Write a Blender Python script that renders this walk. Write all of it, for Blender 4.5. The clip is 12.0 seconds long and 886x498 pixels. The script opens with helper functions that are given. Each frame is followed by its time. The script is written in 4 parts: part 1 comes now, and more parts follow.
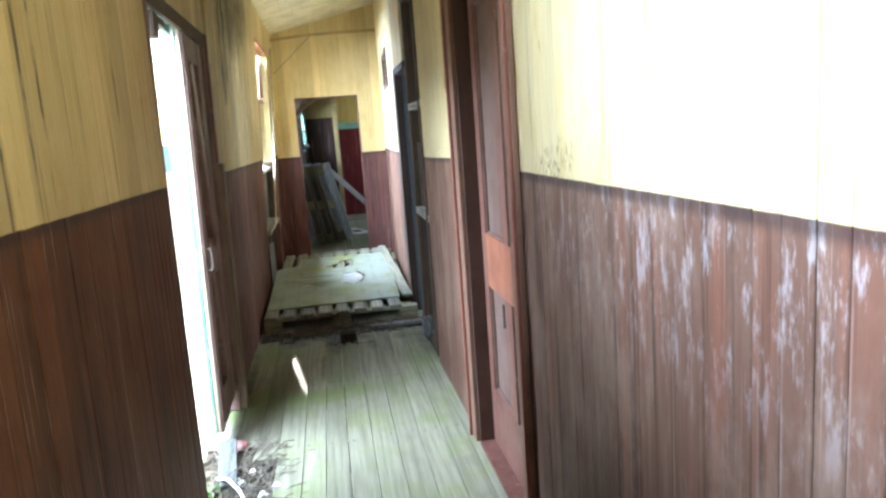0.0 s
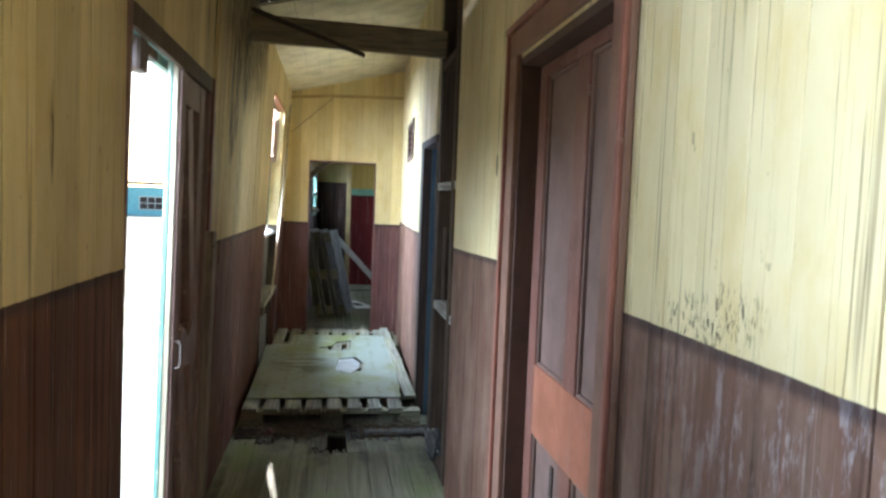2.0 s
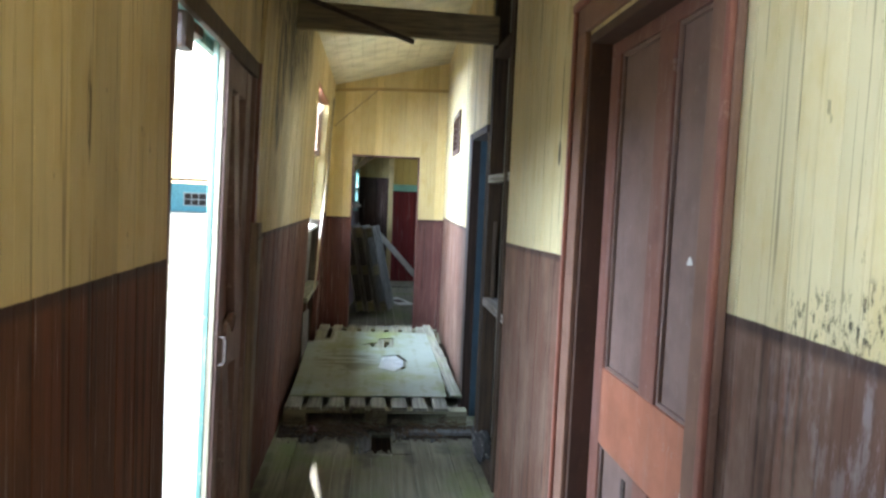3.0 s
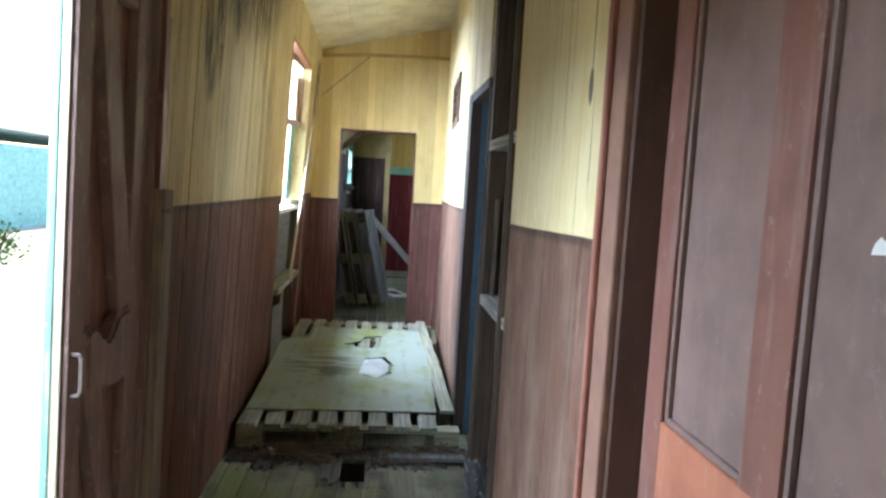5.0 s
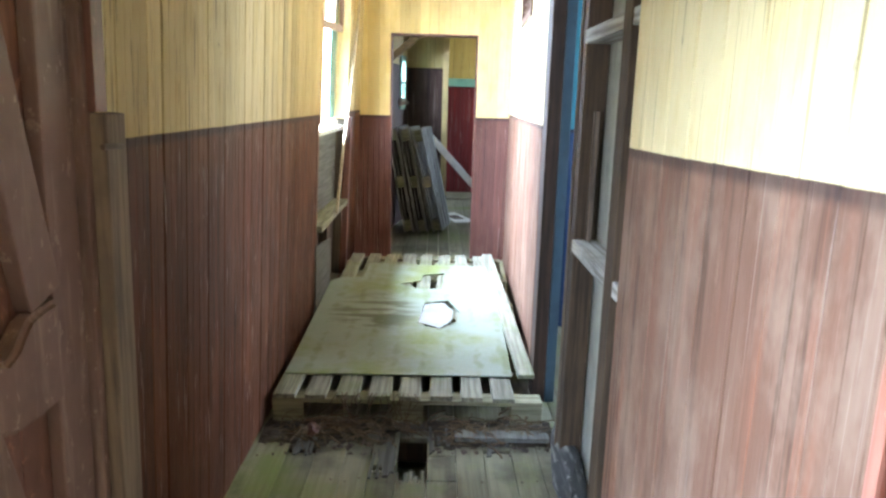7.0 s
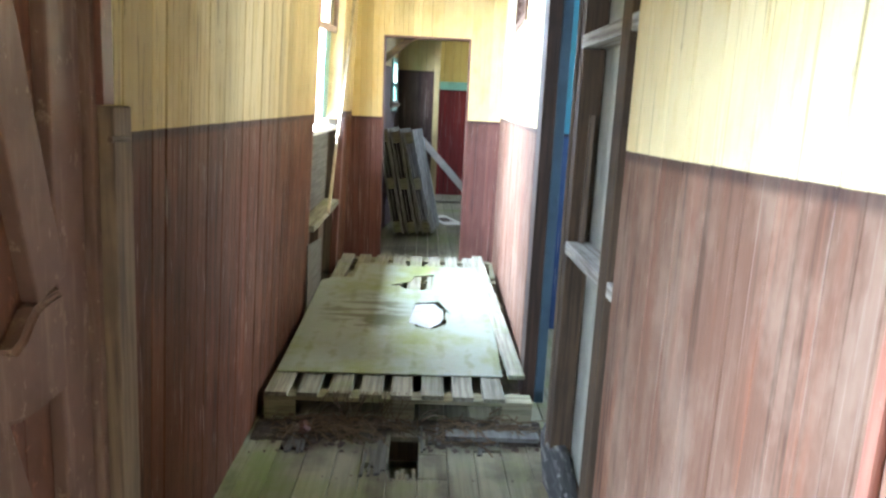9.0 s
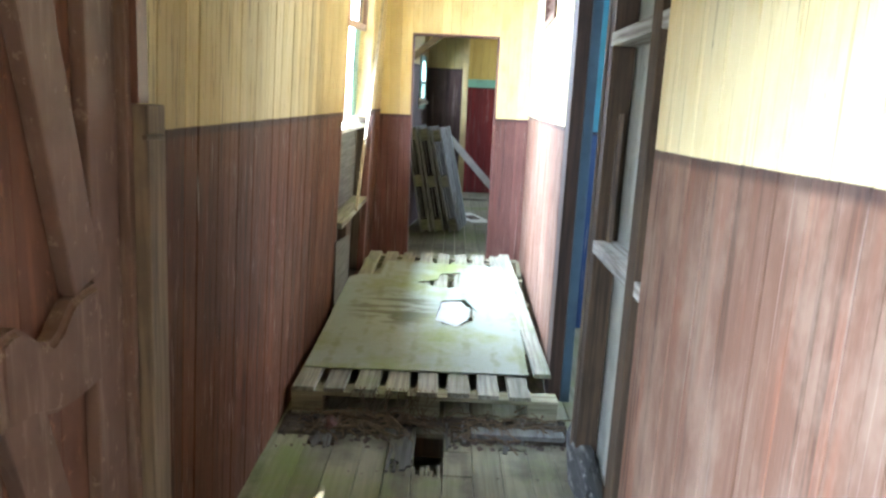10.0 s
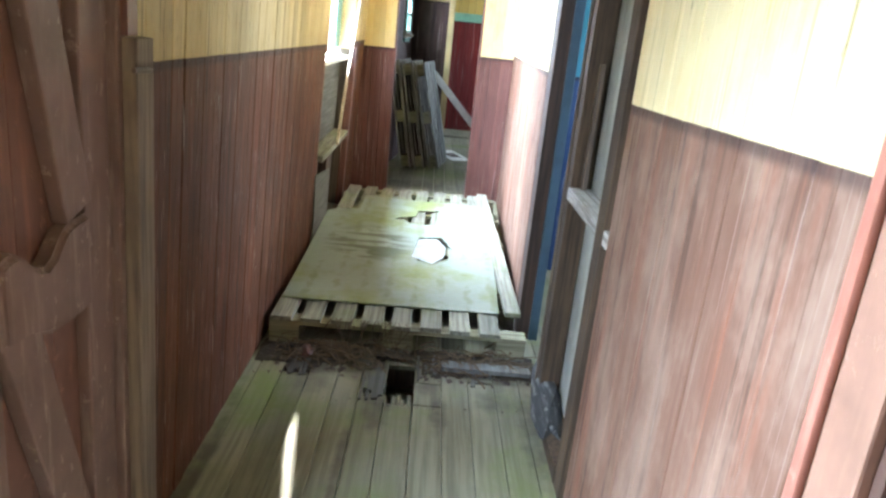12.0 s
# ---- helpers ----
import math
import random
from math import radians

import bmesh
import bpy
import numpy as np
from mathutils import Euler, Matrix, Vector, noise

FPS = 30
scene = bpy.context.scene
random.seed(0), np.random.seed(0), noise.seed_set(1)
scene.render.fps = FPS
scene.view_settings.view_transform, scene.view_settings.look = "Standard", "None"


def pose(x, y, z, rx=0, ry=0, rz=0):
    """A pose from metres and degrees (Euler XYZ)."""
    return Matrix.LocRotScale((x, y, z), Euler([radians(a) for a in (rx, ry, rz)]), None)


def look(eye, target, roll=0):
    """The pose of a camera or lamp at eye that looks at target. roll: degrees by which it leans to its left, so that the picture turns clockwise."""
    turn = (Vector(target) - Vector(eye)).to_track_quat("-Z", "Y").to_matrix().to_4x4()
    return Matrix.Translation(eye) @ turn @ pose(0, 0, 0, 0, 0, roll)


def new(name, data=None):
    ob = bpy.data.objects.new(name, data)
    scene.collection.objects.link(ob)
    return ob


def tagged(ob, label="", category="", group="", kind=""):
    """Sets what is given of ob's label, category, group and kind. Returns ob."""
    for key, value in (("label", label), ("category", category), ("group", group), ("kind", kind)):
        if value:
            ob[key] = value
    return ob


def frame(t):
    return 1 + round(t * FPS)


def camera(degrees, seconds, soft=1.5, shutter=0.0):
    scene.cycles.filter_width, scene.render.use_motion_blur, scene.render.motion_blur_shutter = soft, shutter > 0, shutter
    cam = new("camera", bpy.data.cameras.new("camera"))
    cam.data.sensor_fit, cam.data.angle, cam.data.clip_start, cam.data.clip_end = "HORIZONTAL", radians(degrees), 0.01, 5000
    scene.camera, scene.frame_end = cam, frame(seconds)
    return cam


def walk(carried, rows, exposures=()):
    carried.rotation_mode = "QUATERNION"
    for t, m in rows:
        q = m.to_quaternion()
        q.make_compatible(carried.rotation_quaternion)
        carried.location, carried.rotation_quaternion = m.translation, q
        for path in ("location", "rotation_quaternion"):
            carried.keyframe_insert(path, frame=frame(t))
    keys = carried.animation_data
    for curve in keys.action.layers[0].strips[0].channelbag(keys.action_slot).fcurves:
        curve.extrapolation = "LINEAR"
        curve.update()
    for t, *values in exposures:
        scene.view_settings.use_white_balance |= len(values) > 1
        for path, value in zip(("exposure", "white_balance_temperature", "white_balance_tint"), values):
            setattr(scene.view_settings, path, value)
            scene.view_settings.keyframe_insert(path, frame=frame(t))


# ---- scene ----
cam = camera(65.4, 12.0, 2.6)
PATH = [
    (0, (0.257, 0.128, 1.466), (0.561, 2.076, 1.13), -4.2),
    (0.5, (0.202, 0.276, 1.501), (0.579, 2.224, 1.248), -2.6),
    (1, (0.25, 0.521, 1.511), (0.645, 2.474, 1.335), -0.7),
    (1.5, (0.252, 0.702, 1.534), (0.507, 2.682, 1.41), 2.9),
    (2, (0.223, 0.829, 1.543), (0.538, 2.799, 1.413), 2.2),
    (2.5, (0.155, 0.895, 1.532), (0.363, 2.879, 1.389), 2.2),
    (4.5, (0.329, 1.582, 1.449), (0.552, 3.565, 1.316), 3.1),
    (5, (0.352, 1.814, 1.431), (0.541, 3.797, 1.26), 3.3),
    (5.5, (0.408, 2.068, 1.425), (0.333, 4.045, 1.132), 1.9),
    (6, (0.415, 2.294, 1.405), (0.274, 4.253, 1.029), 1.5),
    (6.5, (0.371, 2.52, 1.422), (0.333, 4.478, 1.018), 1.3),
    (7, (0.356, 2.606, 1.424), (0.379, 4.561, 1.003), 1.5),
    (9, (0.323, 2.58, 1.415), (0.386, 4.536, 1.005), 2.6),
    (9.5, (0.32, 2.572, 1.42), (0.296, 4.527, 1.002), 2.4),
    (10, (0.324, 2.574, 1.417), (0.309, 4.529, 0.997), 2.6),
    (10.5, (0.329, 2.569, 1.419), (0.339, 4.524, 0.999), 2.8),
    (11, (0.318, 2.557, 1.424), (0.353, 4.514, 1.012), 3.7),
    (11.5, (0.33, 2.539, 1.441), (0.334, 4.49, 1.003), 4.1),
    (12, (0.321, 2.509, 1.452), (0.384, 4.417, 0.856), 5.7),
]
EXPOSURES = [(0, 1.9, 6450, 10), (0.5, 1.55, 6550, 10), (1.0, 1.4, 6500, 10), (1.5, 1.28, 6420, 10), (2.0, 1.32, 6350, 10), (2.5, 1.38, 6350, 10), (4.5, 1.50, 6400, 10), (5.5, 1.70, 6420, 10),
             (6.0, 1.86, 6450, 10), (6.5, 2.28, 6480, 10), (7.0, 2.55, 6500, 10), (9.0, 2.6, 6500, 10), (12, 2.72, 6500, 10)]
walk(cam, [(t, look(eye, target, roll)) for t, eye, target, roll in PATH], EXPOSURES)

# ---- light ----
SUN_TRAVEL = Vector((0.117, -0.993, -0.57)).normalized()
world = bpy.data.worlds.new("world")
scene.world = world
world.use_nodes = True
sky = world.node_tree.nodes.new("ShaderNodeTexSky")
sky.sky_type, sky.sun_disc = "NISHITA", False
sky.sun_elevation = math.asin(-SUN_TRAVEL.z)
sky.sun_rotation = math.atan2(-SUN_TRAVEL.x, -SUN_TRAVEL.y)
bg = world.node_tree.nodes["Background"]
bg.inputs["Strength"].default_value = 0.15
world.node_tree.links.new(sky.outputs[0], bg.inputs["Color"])
sun = new("sun", bpy.data.lights.new("sun", "SUN"))
sun.data.energy, sun.data.angle, sun.data.color = 5.0, radians(0.6), (1.0, 0.95, 0.86)
sun.matrix_world = look((0, 0, 8), Vector((0, 0, 8)) + SUN_TRAVEL)


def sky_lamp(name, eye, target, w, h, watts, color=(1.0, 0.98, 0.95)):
    """Area lamp for daylight through an opening; some of the openings are added."""
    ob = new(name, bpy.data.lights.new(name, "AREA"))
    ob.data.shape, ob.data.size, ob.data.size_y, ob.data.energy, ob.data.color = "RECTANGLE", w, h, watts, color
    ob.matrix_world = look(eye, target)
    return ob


COOL = (0.73, 0.92, 1.22)
sky_lamp("daylight_door", (-1.20, 2.85, 2.55), (0.85, 3.1, 0.30), 1.6, 1.2, 185, COOL)
sky_lamp("daylight_window", (-1.25, 7.10, 2.45), (0.9, 7.10, 1.15), 2.6, 1.0, 380, COOL)
sky_lamp("daylight_entry", (-1.60, 0.45, 1.75), (0.846, 0.75, 1.75), 1.3, 1.0, 82, COOL)
# No window is known here: this lamp is added to brighten the red wall.
sky_lamp("fill_far_room", (2.55, 12.3, 1.7), (0.8, 11.6, 0.9), 1.0, 1.0, 14, COOL)
# Fill added at an invented opening, to light the side room's blue wall.
sky_lamp("fill_side_room", (2.96, 5.8, 1.6), (1.2, 6.2, 1.0), 1.1, 1.0, 16, COOL)
sky_lamp("daylight_far_slit", (-0.42, 10.6, 1.75), (0.6, 10.3, 0.9), 0.5, 0.6, 15, COOL)


# ---- materials ----
class Mat:
    def __init__(self, name, rough=0.6, metal=0.0, spec=0.4):
        self.m = bpy.data.materials.new(name)
        self.m.use_nodes = True
        self.t = self.m.node_tree
        self.b = self.t.nodes["Principled BSDF"]
        self.b.inputs["Roughness"].default_value = rough
        self.b.inputs["Metallic"].default_value = metal
        self.b.inputs["Specular IOR Level"].default_value = spec
        self.pos = self.t.nodes.new("ShaderNodeNewGeometry").outputs["Position"]

    def put(self, where, what):
        if isinstance(what, (int, float)):
            where.default_value = what
        elif isinstance(what, (tuple, list)):
            where.default_value = (*what, 1.0)[:4] if where.type == "RGBA" else what
        else:
            self.t.links.new(what, where)

    def math(self, op, a, b=0.0, clamp=False):
        n = self.t.nodes.new("ShaderNodeMath")
        n.operation, n.use_clamp = op, clamp
        self.put(n.inputs[0], a)
        self.put(n.inputs[1], b)
        return n.outputs[0]

    def noise(self, scale, detail=3.0, rough=0.55, shift=None):
        """Noise over the place in metres; scale is a triple of cycles per metre."""
        n = self.t.nodes.new("ShaderNodeVectorMath")
        n.operation = "MULTIPLY"
        src = self.pos
        if shift is not None:
            s = self.t.nodes.new("ShaderNodeVectorMath")
            s.operation = "ADD"
            self.put(s.inputs[0], self.pos)
            self.put(s.inputs[1], shift)
            src = s.outputs[0]
        self.put(n.inputs[0], src)
        n.inputs[1].default_value = scale
        x = self.t.nodes.new("ShaderNodeTexNoise")
        x.inputs["Scale"].default_value, x.inputs["Detail"].default_value, x.inputs["Roughness"].default_value = 1.0, detail, rough
        self.put(x.inputs["Vector"], n.outputs[0])
        return x.outputs["Fac"]

    def ramp(self, v, lo, hi):
        n = self.t.nodes.new("ShaderNodeMapRange")
        n.interpolation_type = "SMOOTHSTEP"
        self.put(n.inputs["Value"], v)
        n.inputs["From Min"].default_value, n.inputs["From Max"].default_value = lo, hi
        return n.outputs[0]

    def mix(self, f, a, b):
        n = self.t.nodes.new("ShaderNodeMix")
        n.data_type = "RGBA"
        self.put(n.inputs[0], f)
        self.put(n.inputs[6], a)
        self.put(n.inputs[7], b)
        return n.outputs[2]

    def bright(self, c, f):
        n = self.t.nodes.new("ShaderNodeMix")
        n.data_type, n.blend_type = "RGBA", "MULTIPLY"
        n.inputs[0].default_value = 1.0
        self.put(n.inputs[6], c)
        cc = self.t.nodes.new("ShaderNodeCombineColor")
        for i in range(3):
            self.put(cc.inputs[i], f)
        self.put(n.inputs[7], cc.outputs[0])
        return n.outputs[2]

    def rand(self):
        return self.t.nodes.new("ShaderNodeObjectInfo").outputs["Random"]

    def shift(self, k=37.0):
        """A different piece of the pattern for each object."""
        cc = self.t.nodes.new("ShaderNodeCombineXYZ")
        r = self.math("MULTIPLY", self.rand(), k)
        for i in range(3):
            self.put(cc.inputs[i], r)
        return cc.outputs[0]

    def axis(self, i):
        n = self.t.nodes.new("ShaderNodeSeparateXYZ")
        self.put(n.inputs[0], self.pos)
        return n.outputs[i]

    def bump(self, h, strength=0.3, dist=0.004):
        n = self.t.nodes.new("ShaderNodeBump")
        n.inputs["Strength"].default_value, n.inputs["Distance"].default_value = strength, dist
        self.put(n.inputs["Height"], h)
        self.put(self.b.inputs["Normal"], n.outputs[0])

    def done(self, color, rough=None):
        self.put(self.b.inputs["Base Color"], color)
        if rough is not None:
            self.put(self.b.inputs["Roughness"], rough)
        return self.m


def painted_boards(name, upper, lower, dado, worn, wear=0.5, stain=0.5, edge=(0.03, 0.02, 0.02), spots=(), vary=0.24, dark=0.8, rub=0.0, bends=(), scratch=0.5):
    """Boards in two coats of old paint, parted at the height dado."""
    k = Mat(name, spec=0.18)
    s = k.shift()
    grain = k.noise((70, 70, 4.0), 4, 0.6, s)
    broad = k.noise((1.3, 1.3, 0.9), 3)
    blot = k.noise((9, 9, 4.5), 5, 0.65, s)
    patch = k.noise((16, 16, 1.6), 4, 0.6, s)
    streak = k.noise((34, 34, 0.8), 3, 0.6, s)
    z = k.axis(2)
    zz = k.math("ADD", z, k.math("MULTIPLY", k.math("SUBTRACT", blot, 0.5), 0.007))
    for ya, yb, rise in bends:
        zz = k.math("SUBTRACT", zz, k.math("MULTIPLY", k.ramp(k.axis(1), ya, yb), rise))
    up = k.ramp(zz, dado - 0.002, dado + 0.002)
    tone = k.math("ADD", 1.02 - vary, k.math("MULTIPLY", k.rand(), vary))
    tone = k.math("MULTIPLY", tone, k.math("ADD", 0.75, k.math("MULTIPLY", broad, 0.5)))
    a = k.mix(k.ramp(blot, 0.42, 0.75), upper, tuple(c * m for c, m in zip(upper, (0.92, 0.86, 0.72))))
    a = k.mix(k.math("MULTIPLY", k.ramp(patch, 0.55, 0.78), 0.4 * stain), a, tuple(c * 0.6 for c in upper))
    a = k.mix(k.math("MULTIPLY", k.ramp(streak, 0.60, 0.70), 0.9 * stain), a, (0.13, 0.085, 0.04))
    a = k.mix(k.math("MULTIPLY", k.ramp(grain, 0.62, 0.8), 0.4 * stain), a, (0.12, 0.08, 0.04))
    drips = k.ramp(k.noise((95, 95, 1.1), 4, 0.7, s), 0.60, 0.66)
    a = k.mix(k.math("MULTIPLY", drips, 0.8 * stain), a, (0.10, 0.065, 0.03))
    specks = k.ramp(k.noise((26, 26, 11), 4, 0.6, s), 0.68, 0.74)
    a = k.mix(k.math("MULTIPLY", specks, 0.7 * stain), a, (0.07, 0.05, 0.03))
    b = k.mix(k.math("MULTIPLY", k.ramp(patch, 0.46, 0.80), wear * 0.5), lower, worn)
    b = k.mix(k.math("MULTIPLY", k.ramp(grain, 0.5, 0.78), wear * 0.3), b, worn)
    b = k.mix(k.math("MULTIPLY", k.ramp(k.noise((11, 11, 0.9), 3, 0.6, s), 0.5, 0.72), 0.55), b, tuple(c * m for c, m in zip(lower, (1.7, 1.25, 1.1))))
    b = k.mix(k.math("MULTIPLY", k.ramp(streak, 0.50, 0.70), dark), b, tuple(c * 0.28 for c in lower))
    scuff = k.noise((5, 5, 2.6), 5, 0.72)
    b = k.mix(k.math("MULTIPLY", k.ramp(scuff, 0.42, 0.68), wear * 0.85), b, worn)
    chips = k.ramp(k.noise((115, 115, 1.3), 4, 0.65, s), 0.62, 0.675)
    b = k.mix(k.math("MULTIPLY", chips, scratch), b, (0.55, 0.47, 0.42))
    if rub:
        high = k.math("MULTIPLY", k.ramp(z, dado - 0.50, dado - 0.06), k.ramp(k.noise((26, 26, 7.0), 5, 0.75, s), 0.50, 0.66))
        high = k.math("MULTIPLY", high, k.ramp(k.axis(1), 2.3, 1.5))
        b = k.mix(k.math("MULTIPLY", high, rub), b, (0.58, 0.53, 0.53))
    band = k.math("MULTIPLY", k.ramp(zz, dado - 0.034, dado - 0.012), k.math("ADD", 0.25, k.math("MULTIPLY", patch, 0.9)), True)
    b = k.mix(k.math("MULTIPLY", band, 0.92), b, edge)
    for sy, sz, ry, rz, rag in spots:
        dy = k.math("DIVIDE", k.math("SUBTRACT", k.axis(1), sy), ry)
        dz = k.math("DIVIDE", k.math("SUBTRACT", z, sz), rz)
        rr = k.math("ADD", k.math("MULTIPLY", dy, dy), k.math("MULTIPLY", dz, dz))
        if rag == "mould":
            hit = k.math("MULTIPLY", k.ramp(rr, 1.4, 0.1), k.ramp(k.noise((120, 120, 45), 5, 0.75), 0.50, 0.64))
        elif rag == "streak":
            hit = k.math("MULTIPLY", k.ramp(rr, 1.3, 0.2), k.ramp(k.noise((62, 62, 6), 5, 0.7), 0.40, 0.52))
        else:
            hit = k.ramp(rr, 1.1, 0.5)
        a = k.mix(k.math("MULTIPLY", hit, 0.85), a, (0.035, 0.028, 0.02))
    c = k.bright(k.mix(up, b, a), tone)
    k.bump(k.math("ADD", grain, k.math("MULTIPLY", streak, 0.6)), 0.35, 0.003)
    return k.done(c, k.math("SUBTRACT", 0.70, k.math("MULTIPLY", grain, 0.2)))


def old_wood(name, color, dark, along="y", moss=0.0, rough=0.75, tone=0.5, fine=1.0, beds=()):
    """Bare weathered wood with its grain along one axis."""
    k = Mat(name, rough)
    s = k.shift()
    sc = {"x": (2.5, 60, 60), "y": (60, 2.5, 60), "z": (60, 60, 2.5)}[along]
    grain = k.noise(tuple(v * fine for v in sc), 4, 0.65, s)
    broad = k.noise((5, 5, 5), 4, 0.6, s)
    c = k.mix(k.ramp(grain, 0.35, 0.72), color, dark)
    c = k.mix(k.math("MULTIPLY", k.ramp(broad, 0.5, 0.78), 0.6), c, dark)
    if moss:
        green = k.noise((3.2, 3.2, 3.2), 5, 0.65)
        c = k.mix(k.math("MULTIPLY", k.ramp(green, 0.46, 0.68), moss), c, (0.13, 0.17, 0.035))
    for mx, my, rx, ry, col in beds:
        dx = k.math("DIVIDE", k.math("SUBTRACT", k.axis(0), mx), rx)
        dy = k.math("DIVIDE", k.math("SUBTRACT", k.axis(1), my), ry)
        rr = k.math("ADD", k.math("MULTIPLY", dx, dx), k.math("MULTIPLY", dy, dy))
        rr = k.math("ADD", rr, k.math("MULTIPLY", k.math("SUBTRACT", k.noise((9, 9, 9), 5, 0.65), 0.5), 2.4))
        c = k.mix(k.math("MULTIPLY", k.ramp(rr, 1.0, -0.3), 0.75), c, col)
    c = k.bright(c, k.math("ADD", 1.0 - tone * 0.5, k.math("MULTIPLY", k.rand(), tone)))
    k.bump(grain, 0.5, 0.003)
    return k.done(c)


def paint(name, color, chip=(0.2, 0.16, 0.12), amount=0.3, rough=0.5, along="z"):
    """One old coat of paint with chips and a worn tone."""
    k = Mat(name, rough)
    s = k.shift()
    sc = {"x": (4, 40, 40), "y": (40, 4, 40), "z": (40, 40, 4)}[along]
    grain = k.noise(sc, 4, 0.6, s)
    broad = k.noise((6, 6, 6), 4, 0.6, s)
    chips = k.ramp(k.noise((28, 28, 20), 5, 0.7, s), 0.60, 0.66)
    c = k.mix(k.ramp(broad, 0.35, 0.75), color, tuple(v * 0.72 for v in color))
    c = k.mix(k.math("MULTIPLY", k.ramp(grain, 0.5, 0.8), amount), c, chip)
    c = k.mix(k.math("MULTIPLY", chips, amount), c, chip)
    k.bump(k.math("ADD", grain, chips), 0.3, 0.002)
    return k.done(c, k.math("ADD", rough - 0.1, k.math("MULTIPLY", broad, 0.25)))


YELLOW, BROWN = (0.70, 0.58, 0.325), (0.115, 0.048, 0.038)
M_LEFT = painted_boards("boards_weathered", (0.60, 0.46, 0.235), (0.095, 0.035, 0.018), 1.325, (0.235, 0.100, 0.052), 0.40, 0.8, vary=0.27, dark=0.95, bends=((4.0, 2.8, 0.013),),
                        spots=((4.55, 1.87, 0.10, 0.17, "streak"), (4.47, 2.08, 0.06, 0.28, "streak"), (4.68, 2.05, 0.05, 0.25, "streak"), (4.95, 2.25, 0.09, 0.25, "streak"), (5.1, 2.55, 1.1, 0.5, "streak"), (4.62, 2.2, 0.05, 0.3, "streak"),
                               (1.52, 1.78, 0.014, 0.5, "streak"), (1.66, 1.74, 0.010, 0.42, "streak"), (1.74, 1.62, 0.008, 0.32, "streak"), (2.3, 1.65, 0.01, 0.12, "streak")))
M_RIGHT = painted_boards("boards_faded", YELLOW, (0.138, 0.070, 0.046), 1.325, (0.30, 0.205, 0.150), 0.52, 0.7, vary=0.16, dark=0.8, rub=0.45, scratch=0.16, bends=((2.5, 3.0, 0.014), (3.1, 4.4, -0.020)),
                         spots=((3.47, 1.70, 0.020, 0.05, "knot"), (3.467, 1.88, 0.005, 0.19, "knot"), (1.93, 1.355, 0.15, 0.055, "mould"), (1.82, 1.385, 0.09, 0.055, "mould")))
M_END = painted_boards("boards_end", (0.66, 0.515, 0.24), BROWN, 1.283, (0.22, 0.11, 0.09), 0.3, 0.3)
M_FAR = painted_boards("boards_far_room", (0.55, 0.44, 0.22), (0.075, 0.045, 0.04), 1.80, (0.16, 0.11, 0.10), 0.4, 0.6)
M_RED = painted_boards("boards_red", (0.55, 0.40, 0.12), (0.15, 0.022, 0.02), 1.64, (0.2, 0.05, 0.04), 0.3, 0.4)
M_SIDE = painted_boards("boards_blue", (0.05, 0.24, 0.32), (0.025, 0.055, 0.13), 1.27, (0.08, 0.12, 0.2), 0.3, 0.3)
M_HOUSE = paint("house_teal", (0.27, 0.62, 0.66), (0.5, 0.6, 0.58), 0.08, 0.6, "y")
M_METAL = paint("pale_roof_metal", (0.84, 0.85, 0.85), (0.8, 0.8, 0.78), 0.02, 0.5, "x")
M_MOULD = paint("moulding_ochre", (0.40, 0.27, 0.10), (0.15, 0.1, 0.05), 0.4, 0.6, "x")
M_BEAD = paint("casing_bead_salmon", (0.28, 0.105, 0.072), (0.40, 0.22, 0.16), 0.35, 0.45)
M_FLAT = paint("casing_tan", (0.23, 0.122, 0.082), (0.30, 0.18, 0.12), 0.3, 0.5)
M_REVEAL = paint("jamb_dark_brown", (0.085, 0.045, 0.032), (0.16, 0.09, 0.06), 0.3, 0.5)
M_JAMB = paint("pale_blue_jamb", (0.055, 0.10, 0.135), (0.04, 0.05, 0.06), 0.3)
M_CEIL = paint("ceiling_paint", (0.60, 0.53, 0.35), (0.5, 0.42, 0.25), 0.2, 0.6, "y")
M_TRIMY = paint("trim_yellow", (0.62, 0.48, 0.22), (0.15, 0.1, 0.05), 0.3)
M_CORE = old_wood("wall_core", (0.10, 0.075, 0.05), (0.03, 0.022, 0.016), "z")
MOSS, ROT = (0.125, 0.165, 0.036), (0.055, 0.045, 0.032)
M_FLOOR = old_wood("floor_wood", (0.220, 0.212, 0.145), (0.130, 0.122, 0.078), "y", 0.5, 0.62, 0.34, 0.8,
                   beds=((-0.28, 4.95, 0.17, 0.30, MOSS), (0.1, 4.05, 0.55, 0.15, MOSS), (0.15, 5.28, 0.16, 0.16, ROT), (0.55, 5.35, 0.4, 0.12, ROT),
                         (0.82, 4.9, 0.07, 0.5, ROT), (0.45, 4.95, 0.05, 0.2, ROT), (-0.36, 4.3, 0.05, 0.9, ROT), (0.2, 5.0, 0.07, 0.25, ROT), (-0.1, 5.2, 0.12, 0.2, ROT), (0.4, 5.15, 0.06, 0.1, ROT), (0.1, 4.6, 0.03, 0.4, ROT),
                         (0.68, 5.1, 0.1, 0.16, ROT), (-0.32, 4.0, 0.25, 0.25, MOSS), (0.5, 9.9, 0.5, 0.5, MOSS), (0.15, 9.2, 0.5, 0.25, ROT), (0.75, 11.9, 0.5, 0.2, MOSS)))
M_PALLET = old_wood("pallet_wood", (0.265, 0.255, 0.20), (0.11, 0.104, 0.075), "y", 0.5, 0.75, 0.3)
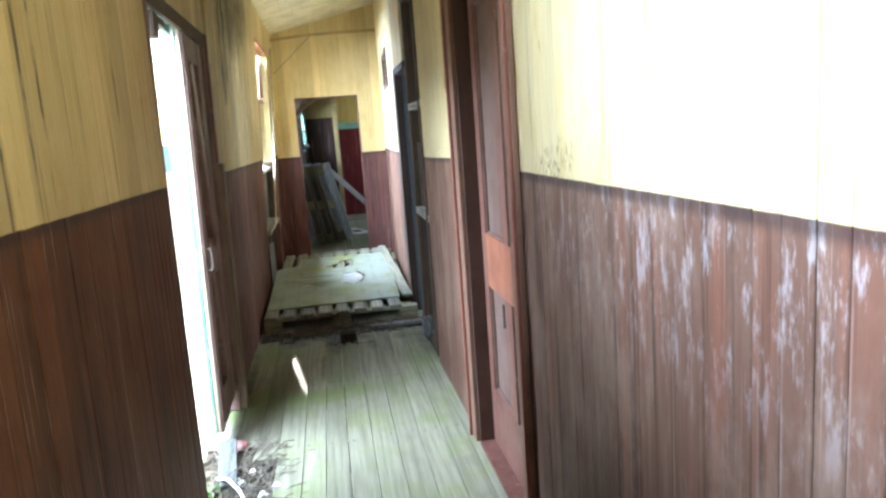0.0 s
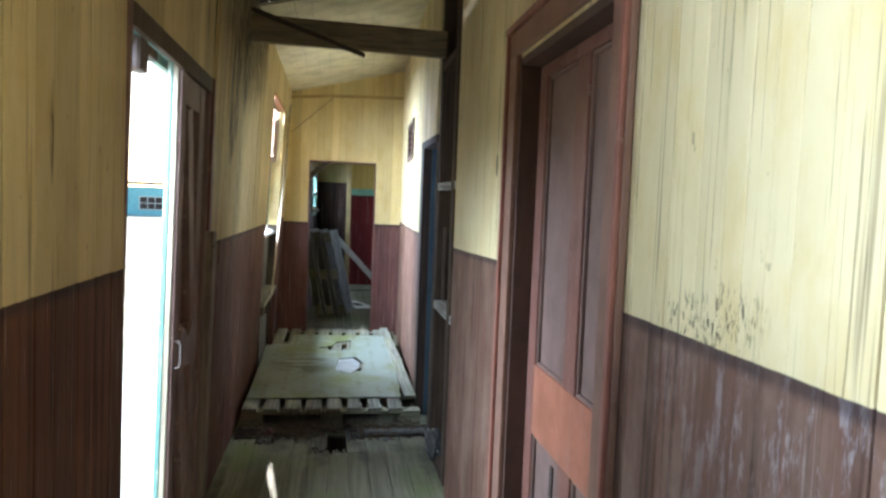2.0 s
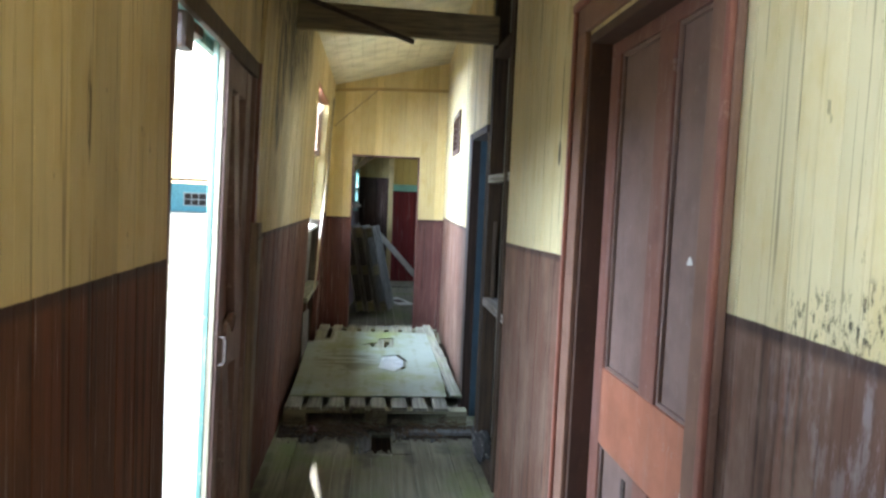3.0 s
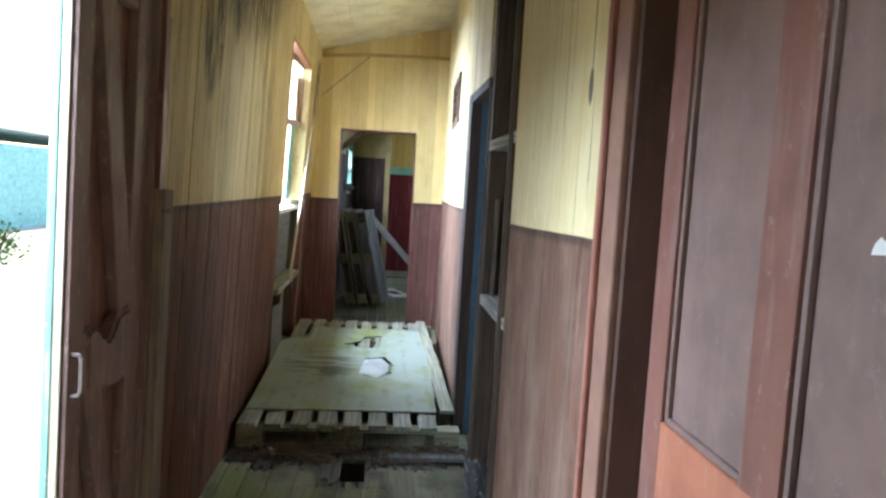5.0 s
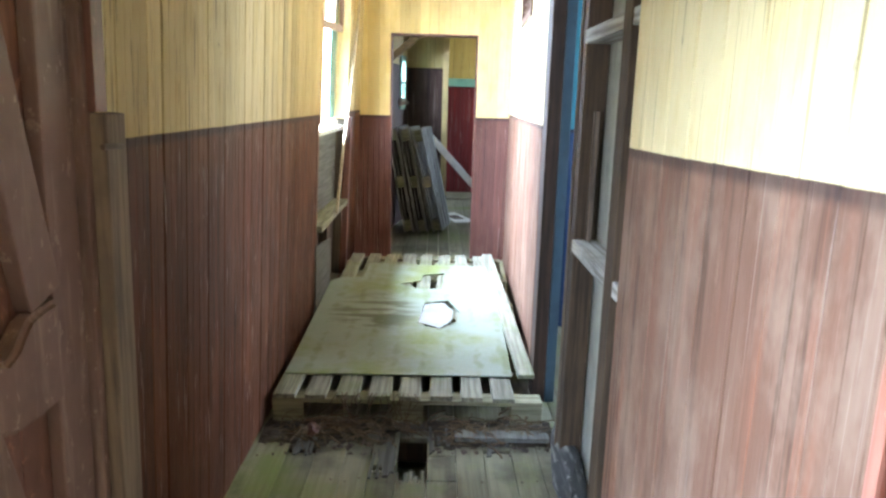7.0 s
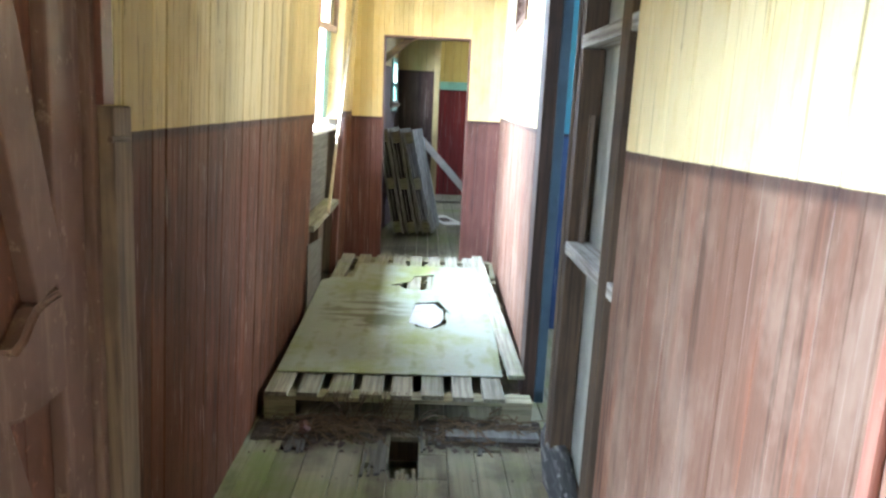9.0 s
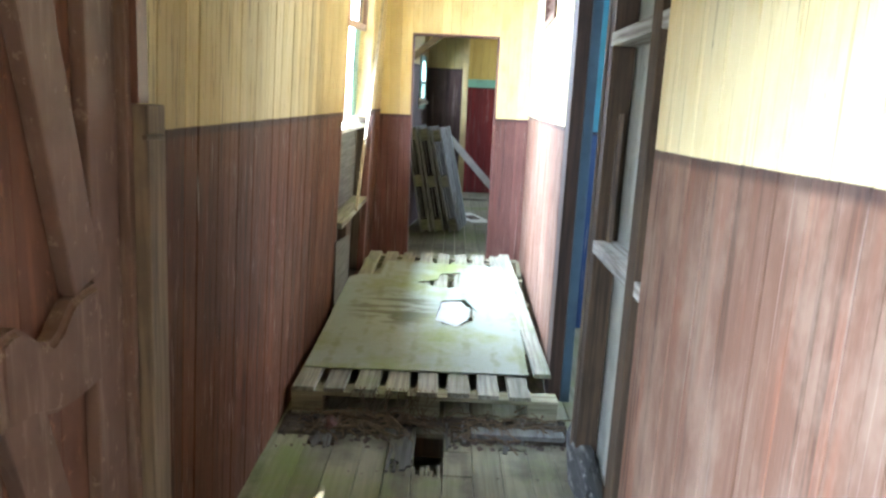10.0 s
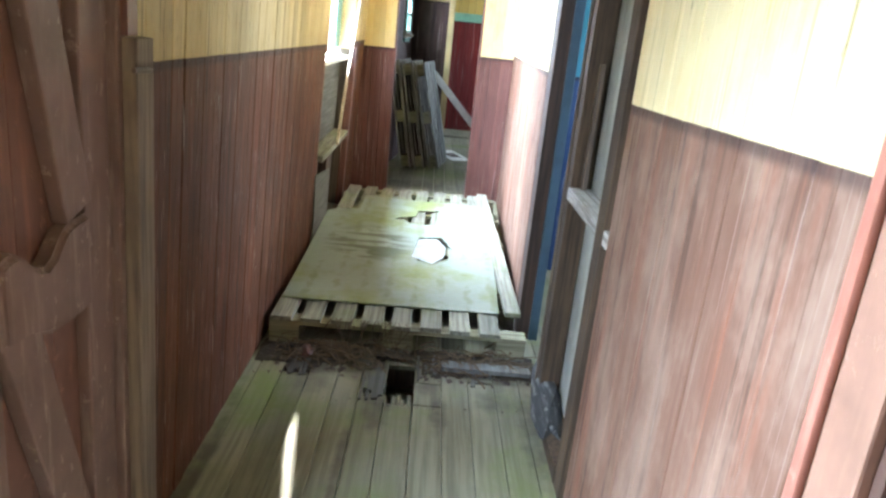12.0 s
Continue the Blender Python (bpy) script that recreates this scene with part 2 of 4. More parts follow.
M_PALLETX = old_wood("pallet_bearer", (0.26, 0.245, 0.16), (0.11, 0.10, 0.06), "x", 0.5, 0.75, 0.3)
M_GREYW = old_wood("grey_wood", (0.29, 0.29, 0.26), (0.11, 0.105, 0.095), "z", 0.15, 0.75, 0.4)
M_STUD = old_wood("stud_wood", (0.098, 0.060, 0.035), (0.036, 0.023, 0.014), "z", 0.0, 0.75, 0.3)
M_NOGGIN = old_wood("noggin_wood", (0.50, 0.49, 0.45), (0.14, 0.12, 0.1), "y", 0.0, 0.7, 0.3)
M_STRIP = old_wood("strip_wood", (0.23, 0.165, 0.115), (0.095, 0.07, 0.055), "z", 0.0, 0.7, 0.2)
M_LATH = old_wood("lath_wood", (0.42, 0.36, 0.25), (0.2, 0.16, 0.10), "z", 0.0, 0.7, 0.2)
M_BEAM = old_wood("beam_wood", (0.28, 0.215, 0.13), (0.13, 0.10, 0.065), "x", 0.0, 0.75, 0.2)
M_POST = old_wood("post_wood", (0.066, 0.034, 0.022), (0.026, 0.015, 0.010), "z", 0.0, 0.7, 0.3)
M_DARKW = old_wood("dark_wood", (0.075, 0.05, 0.038), (0.03, 0.02, 0.016), "y", 0.0, 0.75, 0.3)
M_DOOR = paint("door_red_brown", (0.205, 0.088, 0.062), (0.34, 0.27, 0.25), 0.35, 0.45)
# Orange rail paint, lightened further for the light low on the door.
M_RAIL = paint("door_rail_orange_lit", (0.38, 0.140, 0.078), (0.34, 0.25, 0.21), 0.35, 0.45)
M_PANEL = paint("door_panel_faded", (0.205, 0.128, 0.102), (0.28, 0.22, 0.21), 0.2, 0.5)
M_CASING = paint("casing_brown", (0.135, 0.055, 0.042), (0.34, 0.15, 0.10), 0.45, 0.45)
M_BRACED = paint("braced_door_brown", (0.185, 0.108, 0.088), (0.40, 0.30, 0.25), 0.45, 0.55)
M_BRACEDB = paint("braced_door_boards", (0.165, 0.076, 0.056), (0.36, 0.16, 0.10), 0.5, 0.6)
M_TEAL = paint("teal_peeling", (0.14, 0.29, 0.24), (0.62, 0.58, 0.42), 0.9, 0.55)
M_PALE = paint("pale_lining", (0.68, 0.68, 0.64), (0.25, 0.2, 0.15), 0.4, 0.6)
M_LINING = paint("lining_grey_white", (0.46, 0.47, 0.41), (0.2, 0.17, 0.12), 0.4, 0.6)
M_MINT = paint("mint_rail", (0.22, 0.46, 0.33), (0.3, 0.3, 0.2), 0.3, 0.5, "x")
M_WINFRAME = paint("window_frame_rust", (0.35, 0.13, 0.06), (0.5, 0.4, 0.3), 0.4, 0.5)
M_SASH = paint("sash_faded_rust", (0.30, 0.17, 0.10), (0.5, 0.42, 0.32), 0.4, 0.5)
M_WHITE = paint("white_old_paint", (0.72, 0.71, 0.66), (0.35, 0.3, 0.22), 0.3, 0.55)
M_IRON = paint("old_iron", (0.10, 0.075, 0.06), (0.22, 0.10, 0.05), 0.6, 0.55)
M_HUMUS = old_wood("humus", (0.060, 0.042, 0.026), (0.020, 0.015, 0.010), "x", 0.15, 0.9, 0.2)
M_CLAD = old_wood("cladding_grey", (0.12, 0.12, 0.11), (0.05, 0.048, 0.042), "y", 0.1, 0.8, 0.3)
M_SPECK = paint("rotten_speckled", (0.045, 0.045, 0.045), (0.42, 0.42, 0.38), 0.55, 0.8, "y")
M_TWIG = old_wood("twig_grey", (0.17, 0.14, 0.10), (0.05, 0.04, 0.03), "x", 0.0, 0.8, 0.4)
M_STRAW = old_wood("straw", (0.135, 0.09, 0.048), (0.05, 0.034, 0.02), "x", 0.0, 0.8, 0.3)
M_PEEL = paint("peeled_olive", (0.19, 0.165, 0.085), (0.42, 0.36, 0.24), 0.6, 0.7)
M_LEAF = paint("leaf_green", (0.09, 0.20, 0.035), (0.2, 0.25, 0.05), 0.4, 0.6)
# The white puts a glint of reflected light into the torn piece's colour.
M_FLAP = paint("torn_flap_glint", (0.66, 0.68, 0.66), (0.6, 0.62, 0.5), 0.15, 0.22)


def ground_mat():
    k = Mat("ground", 0.95)
    a = k.noise((0.9, 0.9, 0.9), 5, 0.6)
    b = k.noise((18, 18, 18), 4, 0.6)
    c = k.mix(k.ramp(a, 0.4, 0.7), (0.56, 0.54, 0.47), (0.34, 0.37, 0.22))
    c = k.mix(k.ramp(b, 0.45, 0.8), c, (0.40, 0.37, 0.30))
    k.bump(b, 0.6, 0.02)
    return k.done(c)


def sheet_mat():
    """Hardboard gone green, with dark marks where the slats lie beneath."""
    k = Mat("hardboard_sheet", 0.5)
    g = k.noise((2.2, 2.2, 2.2), 5, 0.65)
    d = k.noise((12, 9, 9), 4, 0.6)
    f = k.noise((60, 60, 60), 3)
    rows = k.math("SINE", k.math("MULTIPLY", k.axis(0), 45.9))
    rows = k.ramp(k.math("ADD", rows, k.math("MULTIPLY", k.math("SUBTRACT", d, 0.5), 5.0)), 0.6, 1.5)
    c = k.mix(k.ramp(g, 0.46, 0.68), (0.22, 0.25, 0.215), (0.165, 0.19, 0.06))
    c = k.mix(k.math("MULTIPLY", rows, 0.55), c, (0.12, 0.135, 0.045))
    # dark strokes that spread to one side of the torn hole
    dx = k.math("DIVIDE", k.math("SUBTRACT", k.axis(0), 0.0), 0.30)
    dy = k.math("DIVIDE", k.math("SUBTRACT", k.axis(1), 6.62), 0.40)
    rr = k.math("ADD", k.math("MULTIPLY", dx, dx), k.math("MULTIPLY", dy, dy))
    strokes = k.ramp(k.noise((3.5, 15, 1), 4, 0.6), 0.46, 0.54)
    fan = k.math("MULTIPLY", strokes, k.ramp(rr, 1.1, 0.2))
    c = k.mix(k.math("MULTIPLY", fan, 0.9), c, (0.065, 0.07, 0.032))
    c = k.bright(c, k.math("ADD", 0.88, k.math("MULTIPLY", f, 0.24)))
    k.bump(k.math("ADD", f, d), 0.25, 0.003)
    return k.done(c, k.math("ADD", 0.25, k.math("MULTIPLY", g, 0.4)))


M_GROUND, M_SHEET = ground_mat(), sheet_mat()


# ---- mesh helpers ----
def rbox(bm, x0, x1, y0, y1, z0, z1, bevel=0.0, m=None):
    vs = [bm.verts.new((x, y, z)) for z in (z0, z1) for y in (y0, y1) for x in (x0, x1)]
    fs = [bm.faces.new([vs[i] for i in q]) for q in ((0, 2, 3, 1), (4, 5, 7, 6), (0, 1, 5, 4), (2, 6, 7, 3), (0, 4, 6, 2), (1, 3, 7, 5))]
    if bevel:
        r = bmesh.ops.bevel(bm, geom=list({e for f in fs for e in f.edges}), offset=bevel, segments=2, profile=0.6, affect="EDGES")
        vs = list({v for f in r["faces"] for v in f.verts} | {v for v in vs if v.is_valid})
    if m is not None:
        bmesh.ops.transform(bm, matrix=m, verts=vs)
    return vs


def mesh_of(name, bm, material):
    me = bpy.data.meshes.new(name)
    bm.to_mesh(me)
    bm.free()
    me.materials.append(material)
    return me


def part(name, bm, material, parent=None, label=""):
    ob = new(name, mesh_of(name, bm, material))
    ob.parent = parent
    return tagged(ob, label)


def slab(name, dims, material, parent=None, label="", bevel=0.003, m=None):
    """One bevelled block: x0, x1, y0, y1, z0, z1."""
    bm = bmesh.new()
    rbox(bm, *dims, bevel, m)
    return part(name, bm, material, parent, label)


def thing(name, m=None, label="", category="", group="", kind=""):
    ob = new(name)
    ob.empty_display_size = 0.1
    if m is not None:
        ob.matrix_world = m
    return tagged(ob, label, category, group, kind)


def bar(bm, a, b, w, d, bevel=0.0, up=(0, 0, 1), over=0.0):
    """A straight board from a to b, w wide across and d thick along up."""
    a, b = Vector(a), Vector(b)
    y = (b - a).normalized()
    x = y.cross(Vector(up)).normalized()
    z = x.cross(y)
    m = Matrix((x, y, z)).transposed().to_4x4()
    m.translation = a
    n = (b - a).length
    rbox(bm, -w / 2, w / 2, -over, n + over, -d / 2, d / 2, bevel, m)


def tube(bm, points, r, sides=8):
    rings = []
    for i, p in enumerate(points):
        p = Vector(p)
        d = (Vector(points[min(i + 1, len(points) - 1)]) - Vector(points[max(i - 1, 0)])).normalized()
        x = d.orthogonal().normalized()
        if rings:
            x = (last - d * last.dot(d)).normalized()
        last = x
        y = d.cross(x)
        rings.append([bm.verts.new(p + r * (math.cos(a) * x + math.sin(a) * y)) for a in (2 * math.pi * j / sides for j in range(sides))])
    for a, b in zip(rings, rings[1:]):
        for j in range(sides):
            bm.faces.new((a[j], a[(j + 1) % sides], b[(j + 1) % sides], b[j]))
    bm.faces.new(rings[0][::-1])
    bm.faces.new(rings[-1])


BOARDS = {}


def board_mesh(w, h, t=0.018, c=0.0018, g=0.0010):
    """An upright matchboard with eased long edges: w along x, h along z, front at y = 0."""
    key = (round(w, 3), round(h, 3), t, g)
    if key not in BOARDS:
        prof = [(g, t), (g, c), (g + c, 0), (w / 2 - 0.001, 0), (w / 2, 0.003), (w / 2 + 0.001, 0), (w - g - c, 0), (w - g, c), (w - g, t)]
        vs = [(x, y, z) for z in (0, h) for x, y in prof]
        n = len(prof)
        fs = [tuple(range(n))[::-1], tuple(range(n, 2 * n))] + [(i, (i + 1) % n, (i + 1) % n + n, i + n) for i in range(n)]
        me = bpy.data.meshes.new("board")
        me.from_pydata(vs, [], [f[::-1] for f in fs])
        me.update()
        BOARDS[key] = me
    return BOARDS[key]


PENDING = []


def wall(name, m, u0, u1, z0, z1, holes, material, label, thick=0.13, width=0.128, core=None, fine=False):
    """A framed wall: local x along it, front at local y = 0, z up. holes: u0, u1, z0, z1."""
    cuts = sorted({u0, u1, *[v for h in holes for v in h[:2] if u0 < v < u1]})
    bm = bmesh.new()
    for a, b in zip(cuts, cuts[1:]):
        for s, e in spans(a, b, z0, z1, holes):
            rbox(bm, a, b, 0.0185, thick, s, e)
    ob = part(name, bm, core or M_CORE)
    ob.matrix_world = m
    tagged(ob, label, "wall", "", "structure")
    PENDING.append((ob, cuts, z0, z1, holes, material, width, fine))
    return ob


def spans(a, b, z0, z1, holes):
    """The upright stretches between z0 and z1 that no hole takes from the strip a to b."""
    mid = (a + b) / 2
    out = [(z0, z1)]
    for h in holes:
        if h[0] < mid < h[1]:
            out = [q for s, e in out for q in ((s, min(e, h[2])), (max(s, h[3]), e)) if q[1] - q[0] > 0.01]
    return out


def lay_boards():
    rng = random.Random(4)
    for ob, cuts, z0, z1, holes, material, width, fine in PENDING:
        for a, b in zip(cuts, cuts[1:]):
            n = max(1, round((b - a) / width))
            cut = [a + (b - a) * i / n + (rng.uniform(-0.14, 0.14) * (b - a) / n if 0 < i < n else 0) for i in range(n + 1)]
            for u, v in zip(cut, cut[1:]):
                w = v - u
                for s, e in spans(u, u + w, z0, z1, holes):
                    me = board_mesh(w, e - s, g=0.0005 if fine else rng.choice((0.0010, 0.0014, 0.0020, 0.0034)))
                    if not me.materials:
                        me.materials.append(None)
                    o = new("board", me)
                    o.material_slots[0].link = "OBJECT"
                    o.material_slots[0].material = material
                    o.parent = ob
                    o.location = (u, rng.uniform(-0.0015, 0.0015) * (0.3 if fine else 1.0), s)


def right(y0, y1, z0, z1):
    return (-y1, -y0, z0, z1)


# ---- the corridor ----
XL, XR, YE = -0.33, 0.846, 8.784


def lean(degrees):
    """The outer wall leans into the corridor, more so towards the window."""
    return Matrix.Translation((XL, 0, 1.325)) @ Matrix.Rotation(radians(degrees), 4, "Y") @ Matrix.Translation((-XL, 0, -1.325))


LEAN_NEAR, LEAN_DOOR, LEAN = lean(0.4), lean(1.3), lean(2.5)
ALONG = pose(XL, 0, 0, 0, 0, 90)
RIGHT = pose(XR, 0, 0, 0, 0, -90)
wall("wall_left_near", LEAN_NEAR @ ALONG, -1.4, 2.80, -0.05, 2.74, [(-0.25, 1.30, 1.35, 2.35)], M_LEFT,
     "corridor wall of stained cream and brown painted boards before the open door", 0.10, 0.115)
wall("wall_left_over_door", LEAN_DOOR @ ALONG, 2.80, 4.02, 2.05, 2.74, [], M_LEFT, "short stained cream boarded wall over the open door", 0.10, 0.115)
wall("wall_left", LEAN @ ALONG, 4.02, YE, -0.05, 2.74, [(6.70, 7.93, 1.27, 2.42), (6.70, 7.93, 0.06, 1.27)], M_LEFT,
     "corridor wall of stained cream and brown painted boards with a window", 0.10, 0.085)
wall("wall_right", RIGHT, -4.38, 1.4, 0, 3.05, [right(2.31, 3.17, 0, 2.05)], M_RIGHT,
     "corridor wall of faded cream and brown painted boards")
wall("wall_over_door", RIGHT, -5.86, -5.13, 1.98, 3.05, [], M_RIGHT, "short cream boarded wall over the doorway", 0.11)
FARR = pose(0.855, 5.86, 0, 0, 0, -92.4)
wall("wall_right_far", FARR, -2.93, 0, 0, 3.1, [(-1.72, -0.98, 1.925, 2.285)], M_RIGHT, "cream and brown boarded wall facing the window", 0.09)
wall("wall_end", pose(0, YE, 0), XL - 0.1, 1.05, 0, 3.1, [(-0.066, 0.688, 0, 1.979)], M_END, "cream and brown boarded end wall with a doorway", 0.10, 0.085, fine=True)
# Out of view: added to close the corridor, raised to keep sky light out.
wall("wall_back", pose(0, -1.4, 0, 0, 0, 180), -0.9, 0.5, 0, 3.3, [], M_RIGHT, "added, unseen boarded wall that closes the corridor's start")


def ceiling():
    """Sloping boarded ceiling over the corridor, one mesh, with bare stretches under the roof."""
    bm = bmesh.new()
    zl, zr, x0, x1 = 2.70, 3.04, XL - 0.05, 1.0
    k = math.atan2(zr - zl, x1 - x0)
    for y0, y1 in ((-1.5, 3.9), (5.35, YE + 0.1)):
        n = round((x1 - x0) / 0.11)
        for i in range(n):
            w = (x1 - x0) / math.cos(k) / n
            m = Matrix.Translation((x0, 0, zl)) @ Matrix.Rotation(-k, 4, "Y")
            rbox(bm, i * w + 0.001, (i + 1) * w - 0.001, y0, y1, 0, 0.016, 0.0, m)
    tagged(part("ceiling", bm, M_CEIL), "sloping boarded ceiling in cream paint", "ceiling", "", "structure")
    bm = bmesh.new()
    # The lowest board is an added eave, sized to cut off the sun strip.
    for i in range(-1, 19):
        w = 0.2
        m = Matrix.Translation((-0.42, 0, 2.72)) @ Matrix.Rotation(-k, 4, "Y")
        rbox(bm, max(i * w + 0.002, -0.14), (i + 1) * w - 0.002, -1.7, YE + 5.2, 0.12, 0.145, 0.0, m)
    # Unseen fascia, added to stop sky light leaking in over the wall.
    rbox(bm, -0.44, -0.425, -1.7, YE + 5.2, 2.66, 2.84)
    tagged(part("roof", bm, M_DARKW), "dark roof boards over the corridor, with an added light-cutting eave", "roof", "", "structure")


ceiling()


def floor():
    """Long planks on the joists, some broken off before the pallet."""
    base = thing("floor", None, "weathered grey-green plank floor, mossy and broken", "floor", "", "structure")
    edges = [-0.42, -0.335, -0.23, -0.115, 0.01, 0.115, 0.222, 0.342, 0.46, 0.575, 0.69, 0.80, 0.92]
    rng = random.Random(3)
    breaks = {-0.23: (5.20, 5.26), 0.115: (5.07, 5.11), 0.222: (4.99, 5.34), 0.342: (5.00, 5.008), 0.575: (5.22, 5.25)}
    for a, b in zip(edges, edges[1:]):
        runs = [(-1.4, 8.75)]
        if a in breaks:
            runs = [(-1.4, breaks[a][0]), (breaks[a][1], 8.75)]
        if a == 0.342:
            runs = [(-1.4, 5.0), (5.008, 5.19), (5.20, 8.75)]
        if a < -0.12:
            runs[0] = (3.46 if a < -0.3 else 3.30, runs[0][1])
            runs.append((-1.4, 2.55))
        for y0, y1 in runs:
            slab("plank", (a + 0.0012, b - 0.0012, y0, y1, -0.025, rng.uniform(-0.006, 0.0)), M_FLOOR, base, "", 0.003)
    bm = bmesh.new()
    for i in range(7):
        x = 0.230 + i * 0.0165
        bar(bm, (x, 4.983, -0.012), (x + rng.uniform(-0.006, 0.006), 4.99 + rng.uniform(0.02, 0.10), -0.016), rng.uniform(0.009, 0.017), 0.016)
    part("splinters", bm, M_FLOOR, base, "splintered plank end")
    bm = bmesh.new()
    for x0, x1, y0, n in ((0.12, 0.22, 5.00, 16), (-0.22, -0.12, 5.16, 10), (0.58, 0.69, 5.18, 10), (0.35, 0.45, 5.18, 8)):
        for i in range(n):
            x, y = rng.uniform(x0, x1), y0 + rng.uniform(0, 0.14)
            bar(bm, (x, y, 0.001), (x + rng.uniform(-0.02, 0.02), y + rng.uniform(0.05, 0.20), rng.uniform(0.002, 0.010)), rng.uniform(0.006, 0.018), 0.008)
    part("rotten_slivers", bm, M_CLAD, base, "rotten slivers of broken planks")
    bm = bmesh.new()
    for y in (1.0, 1.8, 2.63, 3.385, 4.235, 5.0):
        for a, b in zip(edges[3:], edges[4:]):
            for x in (a + 0.025, b - 0.025):
                if rng.random() < 0.75:
                    m = Matrix.Translation((x + rng.uniform(-0.008, 0.008), y + rng.uniform(-0.02, 0.02), 0.0005))
                    bmesh.ops.create_cone(bm, cap_ends=True, segments=8, radius1=rng.uniform(0.003, 0.0065), radius2=0.002, depth=0.003, matrix=m)
    part("nail_heads", bm, M_IRON, base, "rusty nail heads")
    for y in (2.6, 3.35, 4.2, 5.42, 6.2, 7.2, 8.2):
        slab("joist", (-0.4, 1.0, y, y + 0.07, -0.16, -0.027), M_STUD, base, "", 0.004)
    # Unseen skirt added round the base to keep daylight from under the planks.
    for q in ((-0.47, -0.43, -1.5, 14.0), (2.9, 2.98, -1.5, 14.0), (-0.43, 2.9, -1.5, -1.4), (-0.43, 2.9, 13.95, 14.0), (-0.43, 2.9, 8.6, 8.7)):
        slab("foundation", (*q, -0.5, -0.03), M_CORE, base, "", 0.0)
    for i in range(24):
        x = -0.4 + i * 0.113
        slab("plank", (x, x + rng.choice((0.108, 0.110, 0.104)), 8.76, 14.0, -0.025, rng.uniform(-0.006, 0.0)), M_FLOOR, base, "", 0.002)
    for i in range(8):
        x = 0.925 + i * 0.24
        slab("plank", (x, x + 0.237, 2.0, 8.755, -0.03, -0.004), M_FLOOR, base, "", 0.002)


floor()


def ground():
    bm = bmesh.new()
    n = 60
    for i in range(n):
        r0, r1 = 0.6 * i ** 1.9 * 0.2, 0.6 * (i + 1) ** 1.9 * 0.2
        for j in range(32):
            a, b = 2 * math.pi * j / 32, 2 * math.pi * (j + 1) / 32
            q = []
            for r, t in ((r0, a), (r1, a), (r1, b), (r0, b)):
                x, y = r * math.cos(t), 3 + r * math.sin(t)
                q.append(bm.verts.new((x, y, -0.38 + 0.05 * noise.noise((x * 0.4, y * 0.4, 0)))))
            bm.faces.new(q[:1] + q[1:] if i else (q[1], q[2], q[3]))
    bmesh.ops.remove_doubles(bm, verts=bm.verts, dist=0.0005)
    tagged(part("ground", bm, M_GROUND), "bright dry ground with thin grass", "ground", "", "structure")


ground()


